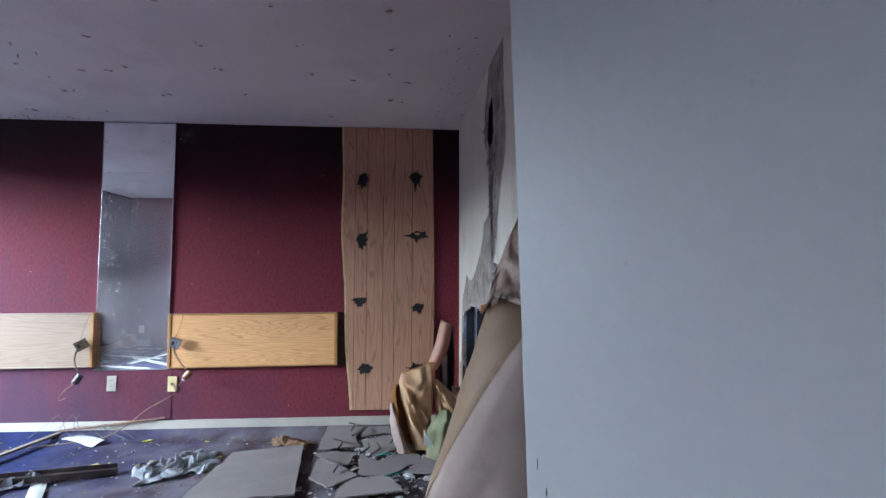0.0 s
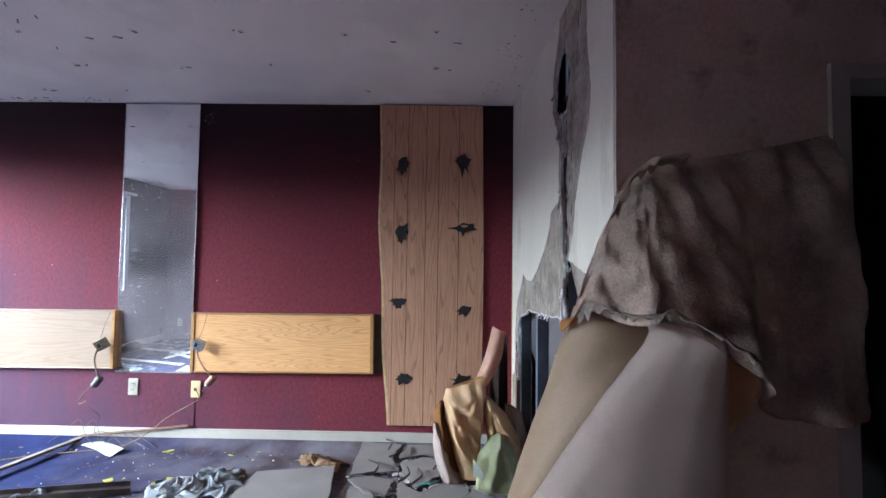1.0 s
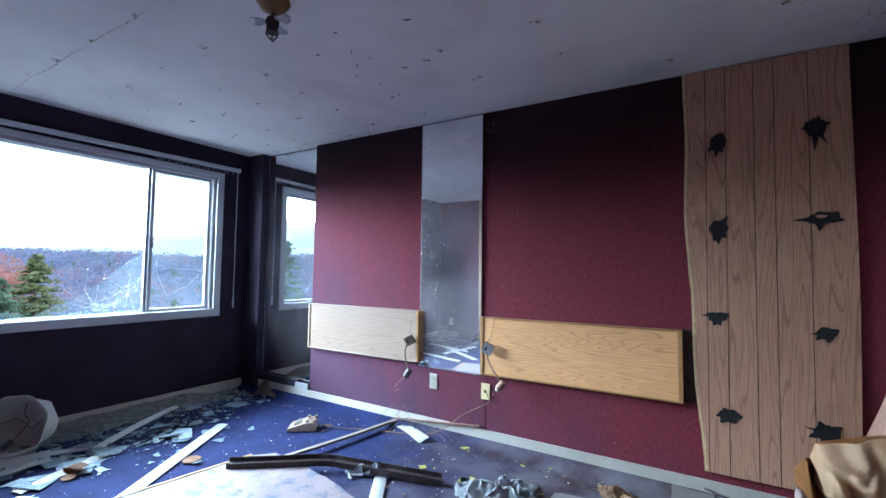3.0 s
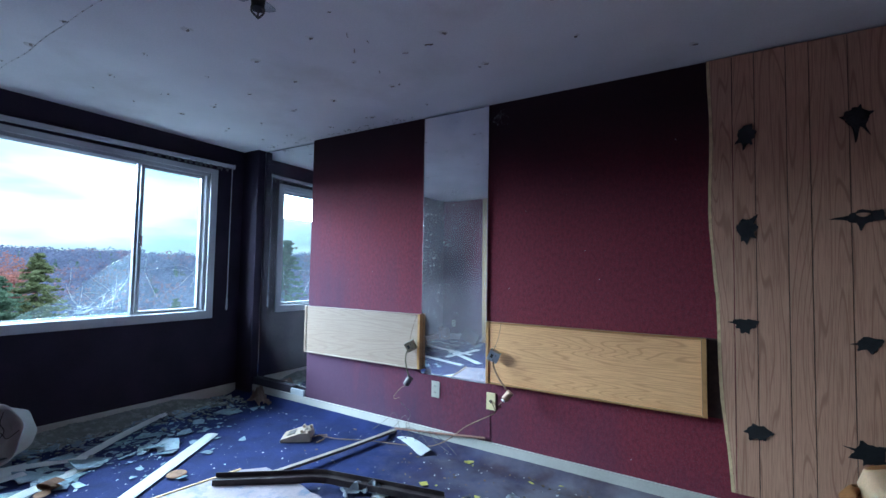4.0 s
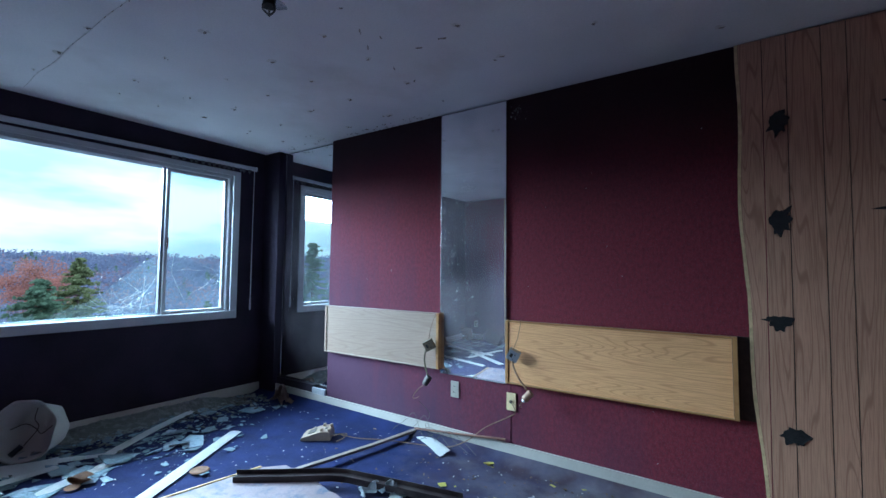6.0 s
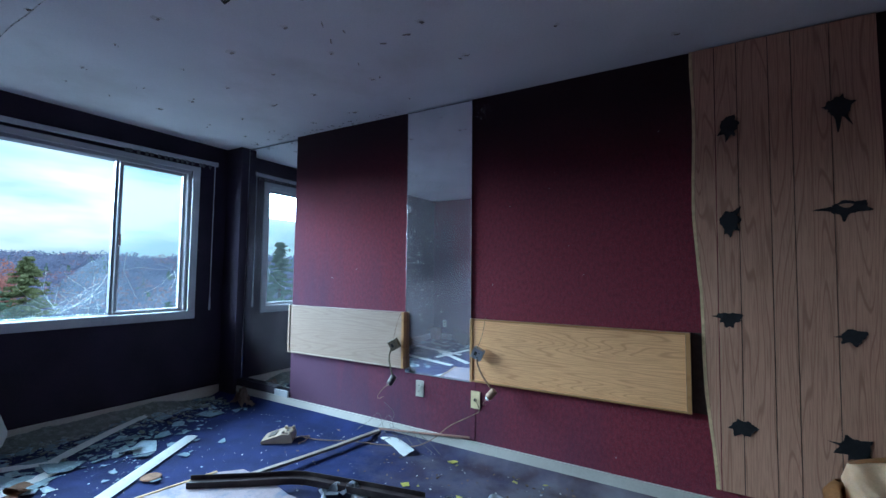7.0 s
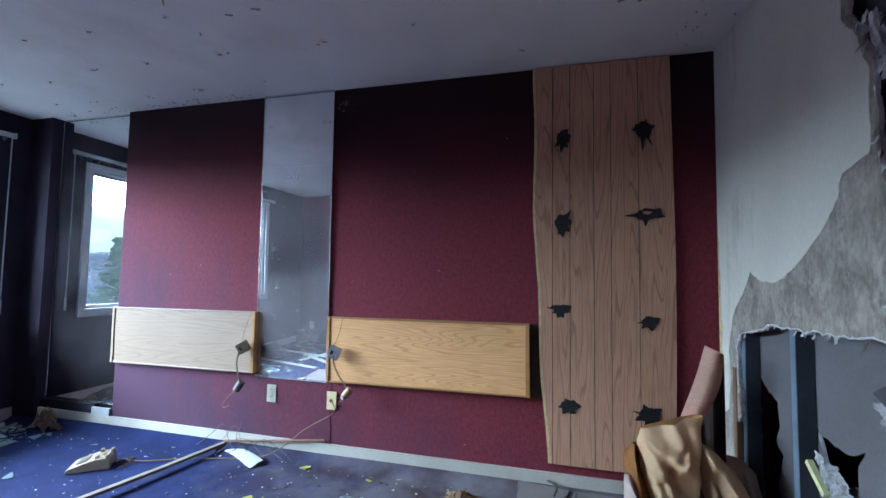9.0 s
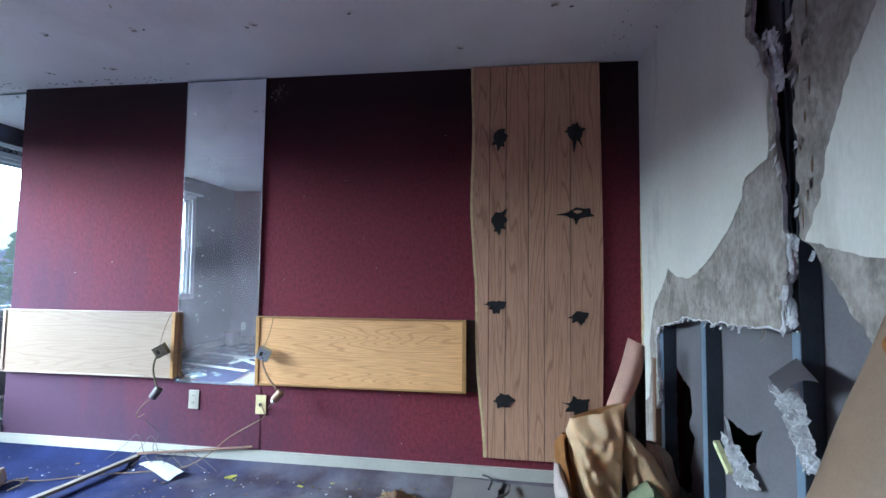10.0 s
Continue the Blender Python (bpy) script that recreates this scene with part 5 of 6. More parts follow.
clamp = thing("ceiling_lamp", pose(-2.10, 1.78, CEIL), "broken brass ceiling lamp with a bare dark socket", "ceiling lamp")
part("canopy", lathe([(0.0, -0.001), (0.072, -0.001), (0.074, -0.010), (0.066, -0.024), (0.060, -0.028), (0.050, -0.046), (0.025, -0.058), (0.0, -0.06)], 28), BRASS, clamp, "", True)
part("stem", tube([(0, 0, -0.058), (0.002, 0.0, -0.085)], 0.008, 10), DARK_METAL, clamp)
part("socket", lathe([(0.0, -0.082), (0.024, -0.084), (0.030, -0.10), (0.024, -0.135), (0.028, -0.15), (0.0, -0.152)], 16), SLOT, clamp)
for a in (0.4, 2.5, 4.6):
    part("prong", tube(smooth_line([(0.02 * math.cos(a), 0.02 * math.sin(a), -0.15), (0.026 * math.cos(a), 0.026 * math.sin(a), -0.17), (0.004, 0, -0.19)], 4), 0.004, 6), DARK_METAL, clamp)
for a in (0.0, 2.0, 3.9):
    d = Vector((math.cos(a), math.sin(a), 0))
    n = Vector((-d.y, d.x, 0))
    part("glass_petal", sheet(lambda u, v, d=d, n=n: d * (0.03 + 0.075 * v) + n * (u - 0.5) * 0.07 * math.sin(0.5 + v * 2.2) + Vector((0, 0, -0.10 - 0.03 * v + 0.03 * v * v)), 8, 8, 0.003), PETAL, clamp, "clouded glass petal", True)

# ---- things on the floor ----
SLAT = surf("white_blind_slat", (0.72, 0.73, 0.73), 0.05, 5, 0.55, 0.15, 120, stain=(0.5, 0.5, 0.48), stain_scale=5, stain_amt=0.4, thresh=0.58, island=0.1)
rng = random.Random(21)


def slat(p, q, w=0.088, lift=0.006, arch=0.0, twist=0.0):
    p, q = Vector((*p, 0)), Vector((*q, 0))
    d = (q - p).normalized()
    n = Vector((-d.y, d.x, 0))
    t = thing("vertical_blind", pose(p.x, p.y, 0), "fallen white vertical blind lying on the carpet", "vertical blind", "fallen blind slats")
    ln = (q - p).length

    def fn(u, v):
        z = lift + arch * math.sin(u * 3.14) + 0.006 * (1 - (2 * v - 1) ** 2) + twist * u * (v - 0.5)
        return d * ln * u + n * (v - 0.5) * w + Vector((0, 0, max(z, 0.003)))
    part("slat", sheet(fn, 24, 8, 0.0012), SLAT, t, "", True)
    return t


slat((-3.765, 2.685), (-2.98, 1.46))
slat((-2.56, 3.44), (-2.235, 3.285), 0.085, 0.01, 0.012, 0.03)
slat((-2.20, 2.76), (-1.95, 2.37), 0.075)
slat((-4.34, 1.42), (-4.02, 2.00), 0.085, 0.012)
slat((-4.06, 1.98), (-4.53, 2.74), 0.08, 0.006, 0.01)
slat((-3.70, 1.45), (-3.90, 1.96), 0.088, 0.005)
slat((-4.02, 1.30), (-4.05, 1.70), 0.08, 0.016)
slat((-4.25, 1.20), (-4.10, 1.72), 0.085, 0.02, 0.0, 0.05)
slat((-4.4, 0.95), (-3.3, 1.25), 0.088, 0.008)
slat((-3.9, 0.55), (-3.15, 1.05), 0.088, 0.006)
slat((-3.6, 0.2), (-3.75, 0.95), 0.088, 0.008)
slat((-4.45, 0.35), (-3.5, 0.62), 0.088, 0.01)
slat((-3.1, 0.6), (-2.4, 1.1), 0.088, 0.006)

PINE = wood("weathered_pine", (0.27, 0.23, 0.205), (0.17, 0.135, 0.12), 1, 0.7)
stick = thing("timber_lath", pose(0, 0, 0), "long weathered timber lath across the carpet", "lath")


def bar(pts, w, h):
    """A rectangular bar through the points."""
    bm = bmesh.new()
    P = [Vector(p) for p in pts]
    rings = []
    for i, p in enumerate(P):
        d = (P[min(i + 1, len(P) - 1)] - P[max(i - 1, 0)]).normalized()
        n = Vector((-d.y, d.x, 0)).normalized()
        rings.append([bm.verts.new(p + n * a * w / 2 + Vector((0, 0, 1)) * b * h / 2) for a, b in ((-1, -1), (1, -1), (1, 1), (-1, 1))])
    for a, b in zip(rings, rings[1:]):
        for k in range(4):
            bm.faces.new((a[k], a[(k + 1) % 4], b[(k + 1) % 4], b[k]))
    bm.faces.new(rings[0])
    bm.faces.new(rings[-1][::-1])
    bmesh.ops.bevel(bm, geom=bm.edges[:], offset=0.0015, segments=1, affect="EDGES")
    return bm


part("lath", bar([(-2.64, 3.47, 0.030), (-2.70, 3.05, 0.032), (-2.755, 2.72, 0.036), (-2.80, 2.36, 0.050)], 0.034, 0.018), PINE, stick)
IRON = surf("dark_painted_rail", (0.035, 0.024, 0.026), 0.35, 8, 0.45, 0.2, 70, metal=0.2, stain=(0.10, 0.085, 0.08), stain_scale=6, stain_amt=0.6)
railing = thing("bent_rail", pose(0, 0, 0), "dark bent metal rail lying over the board", "rail")
rail_pts = [(-2.97, 2.220, 0.058), (-2.74, 2.395, 0.060), (-2.53, 2.555, 0.064), (-2.46, 2.595, 0.062), (-2.13, 2.705, 0.046), (-1.80, 2.818, 0.026)]
part("web", bar(rail_pts, 0.050, 0.006), IRON, railing)
part("flange", bar([(x - 0.015, y + 0.021, z + 0.012) for x, y, z in rail_pts], 0.005, 0.032), IRON, railing)
part("flange", bar([(x + 0.015, y - 0.021, z - 0.008) for x, y, z in rail_pts], 0.005, 0.036), IRON, railing)

FLORAL = surf("stained_floral_board", (0.21, 0.165, 0.18), 0.16, 5, 0.7, 0.2, 90, stain=(0.075, 0.095, 0.15), stain_scale=13, stain_amt=0.9, thresh=0.49)
mat_board = thing("stained_board", pose(0, 0, 0), "large pale floral-patterned board with grey stains on the carpet", "board")
line = ragged([(-3.16, 1.4), (-3.08, 1.885), (-3.0, 2.41), (-2.905, 2.517), (-2.71, 2.503), (-2.334, 2.447), (-2.03, 2.36), (-1.85, 2.2), (-1.95, 1.75), (-2.4, 1.4), (-2.9, 1.35)], 0.006, 0.05, 2)
part("board_face", slab(line, lambda u, v, d: Vector((u, v, 0.026 + d)), 0.010), FLORAL, mat_board)
part("brown_edge", bar([(-3.167, 1.4, 0.026), (-3.088, 1.885, 0.026), (-3.008, 2.412, 0.026)], 0.014, 0.03), TAN_TRIM, mat_board, "brown edge strip")
part("core", slab([(p.x * 0.96 - 0.1, p.y * 0.96 + 0.06) for p in line], lambda u, v, d: Vector((u, v, 0.004 + d)), 0.021), PANEL_EDGE, mat_board)

PHONE = surf("beige_phone_plastic", (0.31, 0.24, 0.18), 0.08, 14, 0.42, 0.08, 90)
phone = thing("telephone", pose(-3.19, 3.0, 0.0, 0, 0, 38) @ Matrix.Diagonal((0.96, 0.96, 0.70, 1)), "old beige desk telephone without its handset", "telephone")
bm = bmesh.new()
prof = [(-0.115, 0.0), (0.105, 0.0), (0.11, 0.012), (0.10, 0.075), (0.085, 0.088), (0.03, 0.088), (-0.105, 0.03), (-0.118, 0.015)]
slab(prof, lambda u, v, d: Vector((u, -0.085 + d, v)), 0.17, bm)
bmesh.ops.bevel(bm, geom=[e for e in bm.edges if len(e.link_faces) == 2 and e.calc_face_angle(0) > 0.3], offset=0.006, segments=2, affect="EDGES")
part("body", bm, PHONE, phone)
for y in (-0.055, 0.055):
    part("cradle_horn", boxes((0.025, 0.045, y - 0.016, y + 0.016, 0.086, 0.115), (0.080, 0.100, y - 0.016, y + 0.016, 0.074, 0.112), bevel=0.005), PHONE, phone)
part("keypad", boxes((-0.03, 0.03, -0.045, 0.045, -0.004, 0.003), bevel=0.002), DARK_METAL, phone).matrix_local = pose(-0.045, 0, 0.061, 0, -23.5, 0)
part("hook", boxes((0.052, 0.072, -0.012, 0.012, 0.086, 0.094), bevel=0.002), DARK_METAL, phone)
coil = []
base_line = smooth_line([(0.10, -0.06, 0.03), (0.17, -0.05, 0.05), (0.22, -0.01, 0.03), (0.20, -0.06, 0.012), (0.16, -0.12, 0.012)], 14)
for i, p in enumerate(base_line):
    coil.append(p + Vector((0, 0.006 * math.cos(i * 1.9), 0.006 * math.sin(i * 1.9))))
part("handset_cord", tube(coil, 0.0032, 6), CORD, phone, "tan coiled cord", True)

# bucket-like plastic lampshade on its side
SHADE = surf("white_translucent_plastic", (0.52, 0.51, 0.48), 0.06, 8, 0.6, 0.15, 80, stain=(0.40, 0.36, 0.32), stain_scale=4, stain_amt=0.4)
shade = thing("lampshade", pose(-4.40, 1.66, 0.185) @ Vector((0.66, -0.72, 0.16)).to_track_quat("Z", "Y").to_matrix().to_4x4(), "crumpled white plastic lampshade lying on its side", "lampshade")
bm = lathe([(0.0, -0.14), (0.10, -0.14), (0.135, -0.12), (0.15, -0.08), (0.185, 0.09), (0.198, 0.10), (0.195, 0.105), (0.182, 0.092), (0.146, -0.078), (0.13, -0.115), (0.0, -0.132)], 40)
for v in bm.verts:
    v.co = wobble(v.co, 0.045 if v.co.z < 0.0 else 0.022, 7, 3)
part("shell", bm, SHADE, shade, "", True)
part("wire_spider", tube(smooth_line([(-0.12, 0.0, 0.02), (-0.05, 0.03, 0.0), (0.0, 0.0, -0.02), (0.06, -0.03, 0.01), (0.13, 0.02, 0.03)], 6), 0.003, 6), DARK_METAL, shade)
part("wire_spider", tube(smooth_line([(0.02, 0.13, 0.02), (0.0, 0.06, 0.0), (0.01, 0.0, -0.03), (-0.02, -0.1, 0.03)], 6), 0.003, 6), DARK_METAL, shade)
part("socket", tube([(-0.03, -0.10, 0.03), (-0.06, -0.15, 0.07)], 0.017, 12), STUD, shade)

CLOTH = surf("grey_white_cloth", (0.50, 0.53, 0.58), 0.2, 9, 0.85, 0.3, 160, stain=(0.12, 0.12, 0.135), stain_scale=8, stain_amt=0.75)


def rag(name, x, y, rx, ry, h, seed, material, label, category, n=46, turn=0.0):
    def fn(u, v):
        a, b = (u - 0.5) * 2, (v - 0.5) * 2
        p = Vector((a * rx, b * ry, 0))
        r = math.sqrt(a * a + b * b) / 1.25
        k = p * (11.5 / max(rx * 3, 0.4))
        z = h * max(0.0, 1 - r ** 1.6) * (0.35 + 1.5 * abs(noise.noise(k + Vector((seed, 0, 0))))) + h * 0.7 * max(0, 1 - r) * abs(noise.noise(k * 2.4 + Vector((0, seed, 0))))
        s = noise.noise_vector(k * 0.9 + Vector((seed, 1, 2))) * rx * 0.32
        return Vector((p.x + s.x, p.y + s.y, 0.006 + max(0, z)))
    t = thing(name, pose(x, y, 0, 0, 0, turn), label, category)
    part("crumpled_sheet", sheet(fn, n, n, 0.002), material, t)
    return t


rag("cloth_heap", -1.45, 2.87, 0.23, 0.16, 0.062, 4.0, CLOTH, "crumpled grey-white cloth on the carpet", "cloth", 64, 28)
rag("plaster_rag", -2.23, 2.68, 0.15, 0.05, 0.06, 8.0, CLOTH, "twisted dirty white rag beside the rail", "rag", 30, 35)
rag("paper_twist", -0.86, 3.21, 0.16, 0.05, 0.05, 2.0, surf("tan_crumpled_paper", (0.42, 0.27, 0.17), 0.3, 12, 0.85, 0.3, 100), "crumpled tan paper near the wall", "paper", 30, -20)
rag("cardboard_scrap", -4.17, 3.37, 0.15, 0.06, 0.12, 6.0, surf("brown_cardboard", (0.20, 0.14, 0.115), 0.25, 12, 0.9, 0.3, 100), "bent brown cardboard scrap in the corner", "cardboard", 20, -15)
RUSTY = surf("rusty_paper", (0.17, 0.085, 0.045), 0.35, 16, 0.85, 0.3, 100)
roll = thing("paper_roll", pose(-3.72, 1.73, 0.008, 0, 0, 20) @ Matrix.Diagonal((0.78, 0.78, 0.7, 1)), "rusty brown curled paper ring on a slat", "paper")
part("curled_strip", sheet(lambda u, v: wobble(Vector((0.075 * math.cos(0.6 + 5.2 * u) * (1 - 0.15 * u), (v - 0.5) * 0.10, 0.030 + 0.030 * math.sin(0.6 + 5.2 * u))), 0.006, 16, 2), 30, 5, 0.002), RUSTY, roll, "", True)
part("loose_end", lathe([(0.0, 0.0), (0.045, 0.0), (0.048, 0.003), (0.0, 0.004)], 20), RUSTY, roll).matrix_local = pose(0.03, -0.085, 0.0, 4, 3, 0)
disc = thing("brown_disc", pose(-3.325, 2.2, 0.004), "flat rusty brown disc on the carpet", "disc")
part("plate", lathe([(0.0, 0.0), (0.052, 0.0), (0.056, 0.004), (0.05, 0.008), (0.0, 0.007)], 24), bpy.data.materials["rusty_paper"], disc)

# broken grey boards
GREYBOARD = surf("grey_fallen_board", (0.185, 0.165, 0.165), 0.10, 4, 0.85, 0.2, 90, stain=(0.25, 0.225, 0.22), stain_scale=3, stain_amt=0.4, island=0.3)
TEAL = surf("teal_glass_edge", (0.02, 0.35, 0.33), 0.2, 20, 0.2, 0.0, 60)
big = thing("fallen_board", pose(0, 0, 0), "flat grey-brown board lying on the carpet", "board")
part("sheet", slab(ragged([(-1.23, 2.40), (-1.20, 3.05), (-0.745, 3.13), (-0.62, 2.42)], 0.004, 0.04, 3), lambda u, v, d: Vector((u, v, 0.016 + d + 0.02 * (u + 0.9))), 0.010), GREYBOARD, big)
pieces = thing("broken_boards", pose(0, 0, 0), "cracked grey board pieces scattered below the broken wall", "broken boards")
cells = (((-0.64, 3.48), (-0.36, 3.46), (-0.40, 3.25), (-0.34, 3.08), (-0.52, 3.05), (-0.63, 3.0)), ((-0.345, 3.46), (0.02, 3.45), (-0.02, 3.25), (-0.20, 3.30), (-0.36, 3.22)),
         ((-0.35, 3.20), (-0.21, 3.27), (-0.05, 3.23), (-0.02, 3.10), (-0.22, 2.88), (-0.30, 3.02)), ((-0.63, 2.97), (-0.50, 3.02), (-0.36, 2.98), (-0.38, 2.78), (-0.50, 2.80)),
         ((-0.60, 2.90), (-0.40, 2.74), (-0.30, 2.60), (-0.45, 2.45), (-0.58, 2.60)), ((-0.34, 2.98), (-0.20, 2.84), (0.02, 3.06), (0.08, 2.86), (-0.12, 2.62), (-0.30, 2.64)),
         ((-0.38, 2.58), (-0.12, 2.58), (-0.02, 2.40), (-0.40, 2.36)), ((0.10, 2.90), (0.20, 2.80), (0.14, 2.62), (-0.02, 2.66)))
for i, c in enumerate(cells):
    tx, ty, zz = rng.uniform(-0.05, 0.05), rng.uniform(-0.05, 0.05), rng.uniform(0.012, 0.032)
    cx, cy = sum(p[0] for p in c) / len(c), sum(p[1] for p in c) / len(c)
    part("board_piece", slab(ragged([(cx + (p[0] - cx) * 0.985, cy + (p[1] - cy) * 0.985) for p in c], 0.007, 0.03, i + 40), lambda u, v, d, tx=tx, ty=ty, zz=zz, cx=cx, cy=cy: Vector((u, v, zz + d + (u - cx) * tx + (v - cy) * ty)), 0.009), GREYBOARD, pieces)
for i in range(3):
    x, y = rng.uniform(-0.25, 0.05), rng.uniform(2.5, 2.9)
    a = rng.uniform(-0.4, 0.8)
    part("glass_edge", bar([(x, y, 0.05), (x + 0.10 * math.cos(a), y + 0.10 * math.sin(a), 0.052)], 0.006, 0.006), TEAL, pieces)
for i in range(8):
    x, y, a = rng.uniform(-0.55, 0.0), rng.uniform(2.6, 3.4), rng.uniform(0.3, 1.6)
    part("dark_strip", tube(smooth_line([(x, y, 0.05), (x + 0.09 * math.cos(a), y + 0.09 * math.sin(a), 0.065), (x + 0.2 * math.cos(a + 0.5), y + 0.2 * math.sin(a + 0.5), 0.05)], 5), 0.006, 5), IRON, pieces, "curled black rubber strip")

# dark set seen only in the mirror
rear_socket = thing("wall_socket", pose(-4.45, YS, 0.27), "ivory double wall socket on the rear wall", "wall socket")
part("cover_plate", boxes((-0.035, 0.035, 0.0005, 0.008, -0.058, 0.058), bevel=0.003), IVORY, rear_socket)
for dz in (-0.022, 0.022):
    part("receptacle", boxes((-0.014, 0.014, 0.008, 0.011, dz - 0.012, dz + 0.012), bevel=0.003), SLOT, rear_socket)
carton = thing("cardboard_box", pose(-4.55, -0.36, 0.0, 0, 0, 14), "small battered brown cardboard box by the rear wall", "box")
part("carton_body", boxes((-0.075, 0.075, -0.06, 0.06, 0.003, 0.20), bevel=0.004), surf("carton_brown", (0.22, 0.135, 0.09), 0.2, 9, 0.85, 0.2, 80), carton)
part("carton_flap", sheet(lambda u, v: Vector((-0.07 + 0.14 * u, 0.06 + 0.05 * v, 0.20 + 0.02 * v - 0.05 * v * v)), 4, 4, 0.003), bpy.data.materials["carton_brown"], carton)
tv = thing("tilted_black_panel", pose(-4.02, -0.22, 0.0, 0, 0, 20), "dark flat panel tipped on the floor by the rear wall", "panel")
bm = boxes((-0.19, 0.19, -0.03, 0.03, 0.0, 0.20), bevel=0.006)
bmesh.ops.transform(bm, matrix=pose(0, 0, 0.012, 28, 12, 0), verts=bm.verts)
part("panel_body", bm, IRON, tv)

# ---- loose debris ----
SHARD = surf("pale_glass_shard", (0.27, 0.35, 0.41), 0.25, 30, 0.18, 0.0, 60, spec=0.7, island=0.6)
CRUMB = surf("plaster_crumb", (0.42, 0.42, 0.42), 0.2, 30, 0.9, 0.2, 90, island=0.5)
DUST = surf("grey_green_rubble", (0.20, 0.21, 0.20), 0.35, 20, 0.95, 0.4, 90, island=0.8)
LEAF = surf("yellow_green_scrap", (0.38, 0.34, 0.07), 0.3, 20, 0.8, 0.1, 60, island=0.5)


def scatter(name, n, spot, s0, s1, material, label, category, seed, thick=0.3, sides=(3, 6)):
    rng = random.Random(seed)
    verts, faces = [], []
    for _ in range(n):
        x, y = spot(rng)
        s = s0 + (s1 - s0) * rng.random() ** 2.5
        k = rng.randint(*sides)
        a0, z = rng.uniform(0, 6.28), rng.uniform(0.001, 0.006)
        t1, t2 = rng.uniform(-0.25, 0.25), rng.uniform(-0.25, 0.25)
        base = len(verts)
        ring = []
        for i in range(k):
            a = a0 + (i + rng.uniform(-0.3, 0.3)) * 6.283 / k
            r = s * rng.uniform(0.5, 1.3)
            ring.append((r * math.cos(a), r * math.sin(a)))
        h = min(s * thick, 0.012)
        for lift in (0, h):
            for u, v in ring:
                verts.append((x + u, y + v, max(0.0005, z + lift + u * t1 + v * t2)))
        faces.append(tuple(range(base + k - 1, base - 1, -1)))
        faces.append(tuple(range(base + k, base + 2 * k)))
        for i in range(k):
            j = (i + 1) % k
            faces.append((base + i, base + j, base + k + j, base + k + i))
    me = bpy.data.meshes.new(name)
    me.from_pydata(verts, [], faces)
    me.materials.append(material)
    return tagged(new(name, me), label, category, kind="stuff")


def near_window(r):
    while True:
        x, y = XW + 0.05 + abs(r.gauss(0, 0.42)), r.uniform(-0.3, 3.3)
        if x < -3.2:
            return x, y


def pile(r):
    return r.gauss(-3.95, 0.28), r.gauss(2.25, 0.30)


scatter("glass_shards", 760, near_window, 0.006, 0.055, SHARD, "broken window glass strewn over the carpet", "broken glass", 1, 0.06)
scatter("glass_plates", 120, lambda r: (r.gauss(-4.12, 0.24), r.uniform(0.0, 2.6)), 0.03, 0.14, SHARD, "larger sheets of broken window glass below the sill", "broken glass", 9, 0.03)
scatter("glass_heap", 220, pile, 0.005, 0.04, SHARD, "pale glass fragments on the blue carpet", "broken glass", 2, 0.06)
scatter("window_rubble", 1800, lambda r: (XW + 0.03 + abs(r.gauss(0, 0.22)), r.uniform(0.3, 3.35)), 0.004, 0.028, DUST, "grey rubble and dust below the window", "rubble", 3)
scatter("plaster_crumbs", 700, lambda r: (r.uniform(-4.5, -0.9), r.uniform(1.2, 3.45)), 0.0015, 0.008, CRUMB, "white plaster crumbs on the carpet", "crumbs", 4)
scatter("wall_rubble", 900, lambda r: (min(0.38, r.gauss(-0.1, 0.28)), min(3.46 - 0.2 * r.random(), r.gauss(2.85, 0.35))), 0.004, 0.026, CRUMB, "broken gypsum crumbs below the hole", "rubble", 5)
scatter("dirt", 900, lambda r: (r.gauss(-0.9, 0.7), r.uniform(2.4, 3.47)), 0.002, 0.012, surf("brown_dirt", (0.13, 0.085, 0.06), 0.4, 20, 0.95, 0.3, 90, island=0.8), "brown dirt crumbs on the soiled carpet", "dirt", 6)
scatter("leaf_scraps", 13, lambda r: (r.choice((-1.95, -1.9, -1.52, -1.28, -1.7)) + r.gauss(0, 0.03), r.choice((3.36, 3.3, 3.0, 2.95)) + r.gauss(0, 0.03)), 0.008, 0.034, LEAF, "small yellow-green leaf scraps", "leaves", 7, 0.05)
def bank_point(u, v):
    y = 0.2 + 3.0 * v
    wide = 0.24 + 0.16 * noise.noise((y * 1.7, 4.0, 0))
    x = XW + 0.017 + wide * u
    h = (0.062 + 0.05 * noise.noise((y * 2.3, 1.0, 0))) * (1 - u) ** 1.3 * min(1.0, (3.2 - y) * 3)
    return Vector((x, y, -0.004 + max(0.0, h) + 0.016 * abs(noise.noise((x * 24, y * 24, 0))) * (1 - u) + 0.006 * noise.noise((x * 60, y * 60, 3)) * (1 - u)))


tagged(link_mesh("rubble_bank", sheet(bank_point, 34, 260), DUST), "bank of grey dust and rubble against the window wall", "rubble", kind="stuff")


def on_mirror(r):
    if r.random() < 0.35:
        return r.gauss(-2.20, 0.045), r.gauss(1.86, 0.035)
    return -2.41 + abs(r.gauss(0, 0.16)), 0.75 + 1.15 * r.random() ** 0.7


mirror_specks = scatter("mirror_specks", 300, on_mirror, 0.0008, 0.0055, CRUMB, "pale splashes and specks on the mirror glass", "specks", 15, 0.05, (5, 8))
mirror_specks.matrix_world = pose(0, YN - 0.0095, 0.497, 90.45, 0, 0) @ pose(0, -0.497, 0)
chip = thing("glass_sheet", pose(-4.15, 3.05, 0.004, 0, 0, 30), "large pale glass fragment on the carpet", "glass fragment")
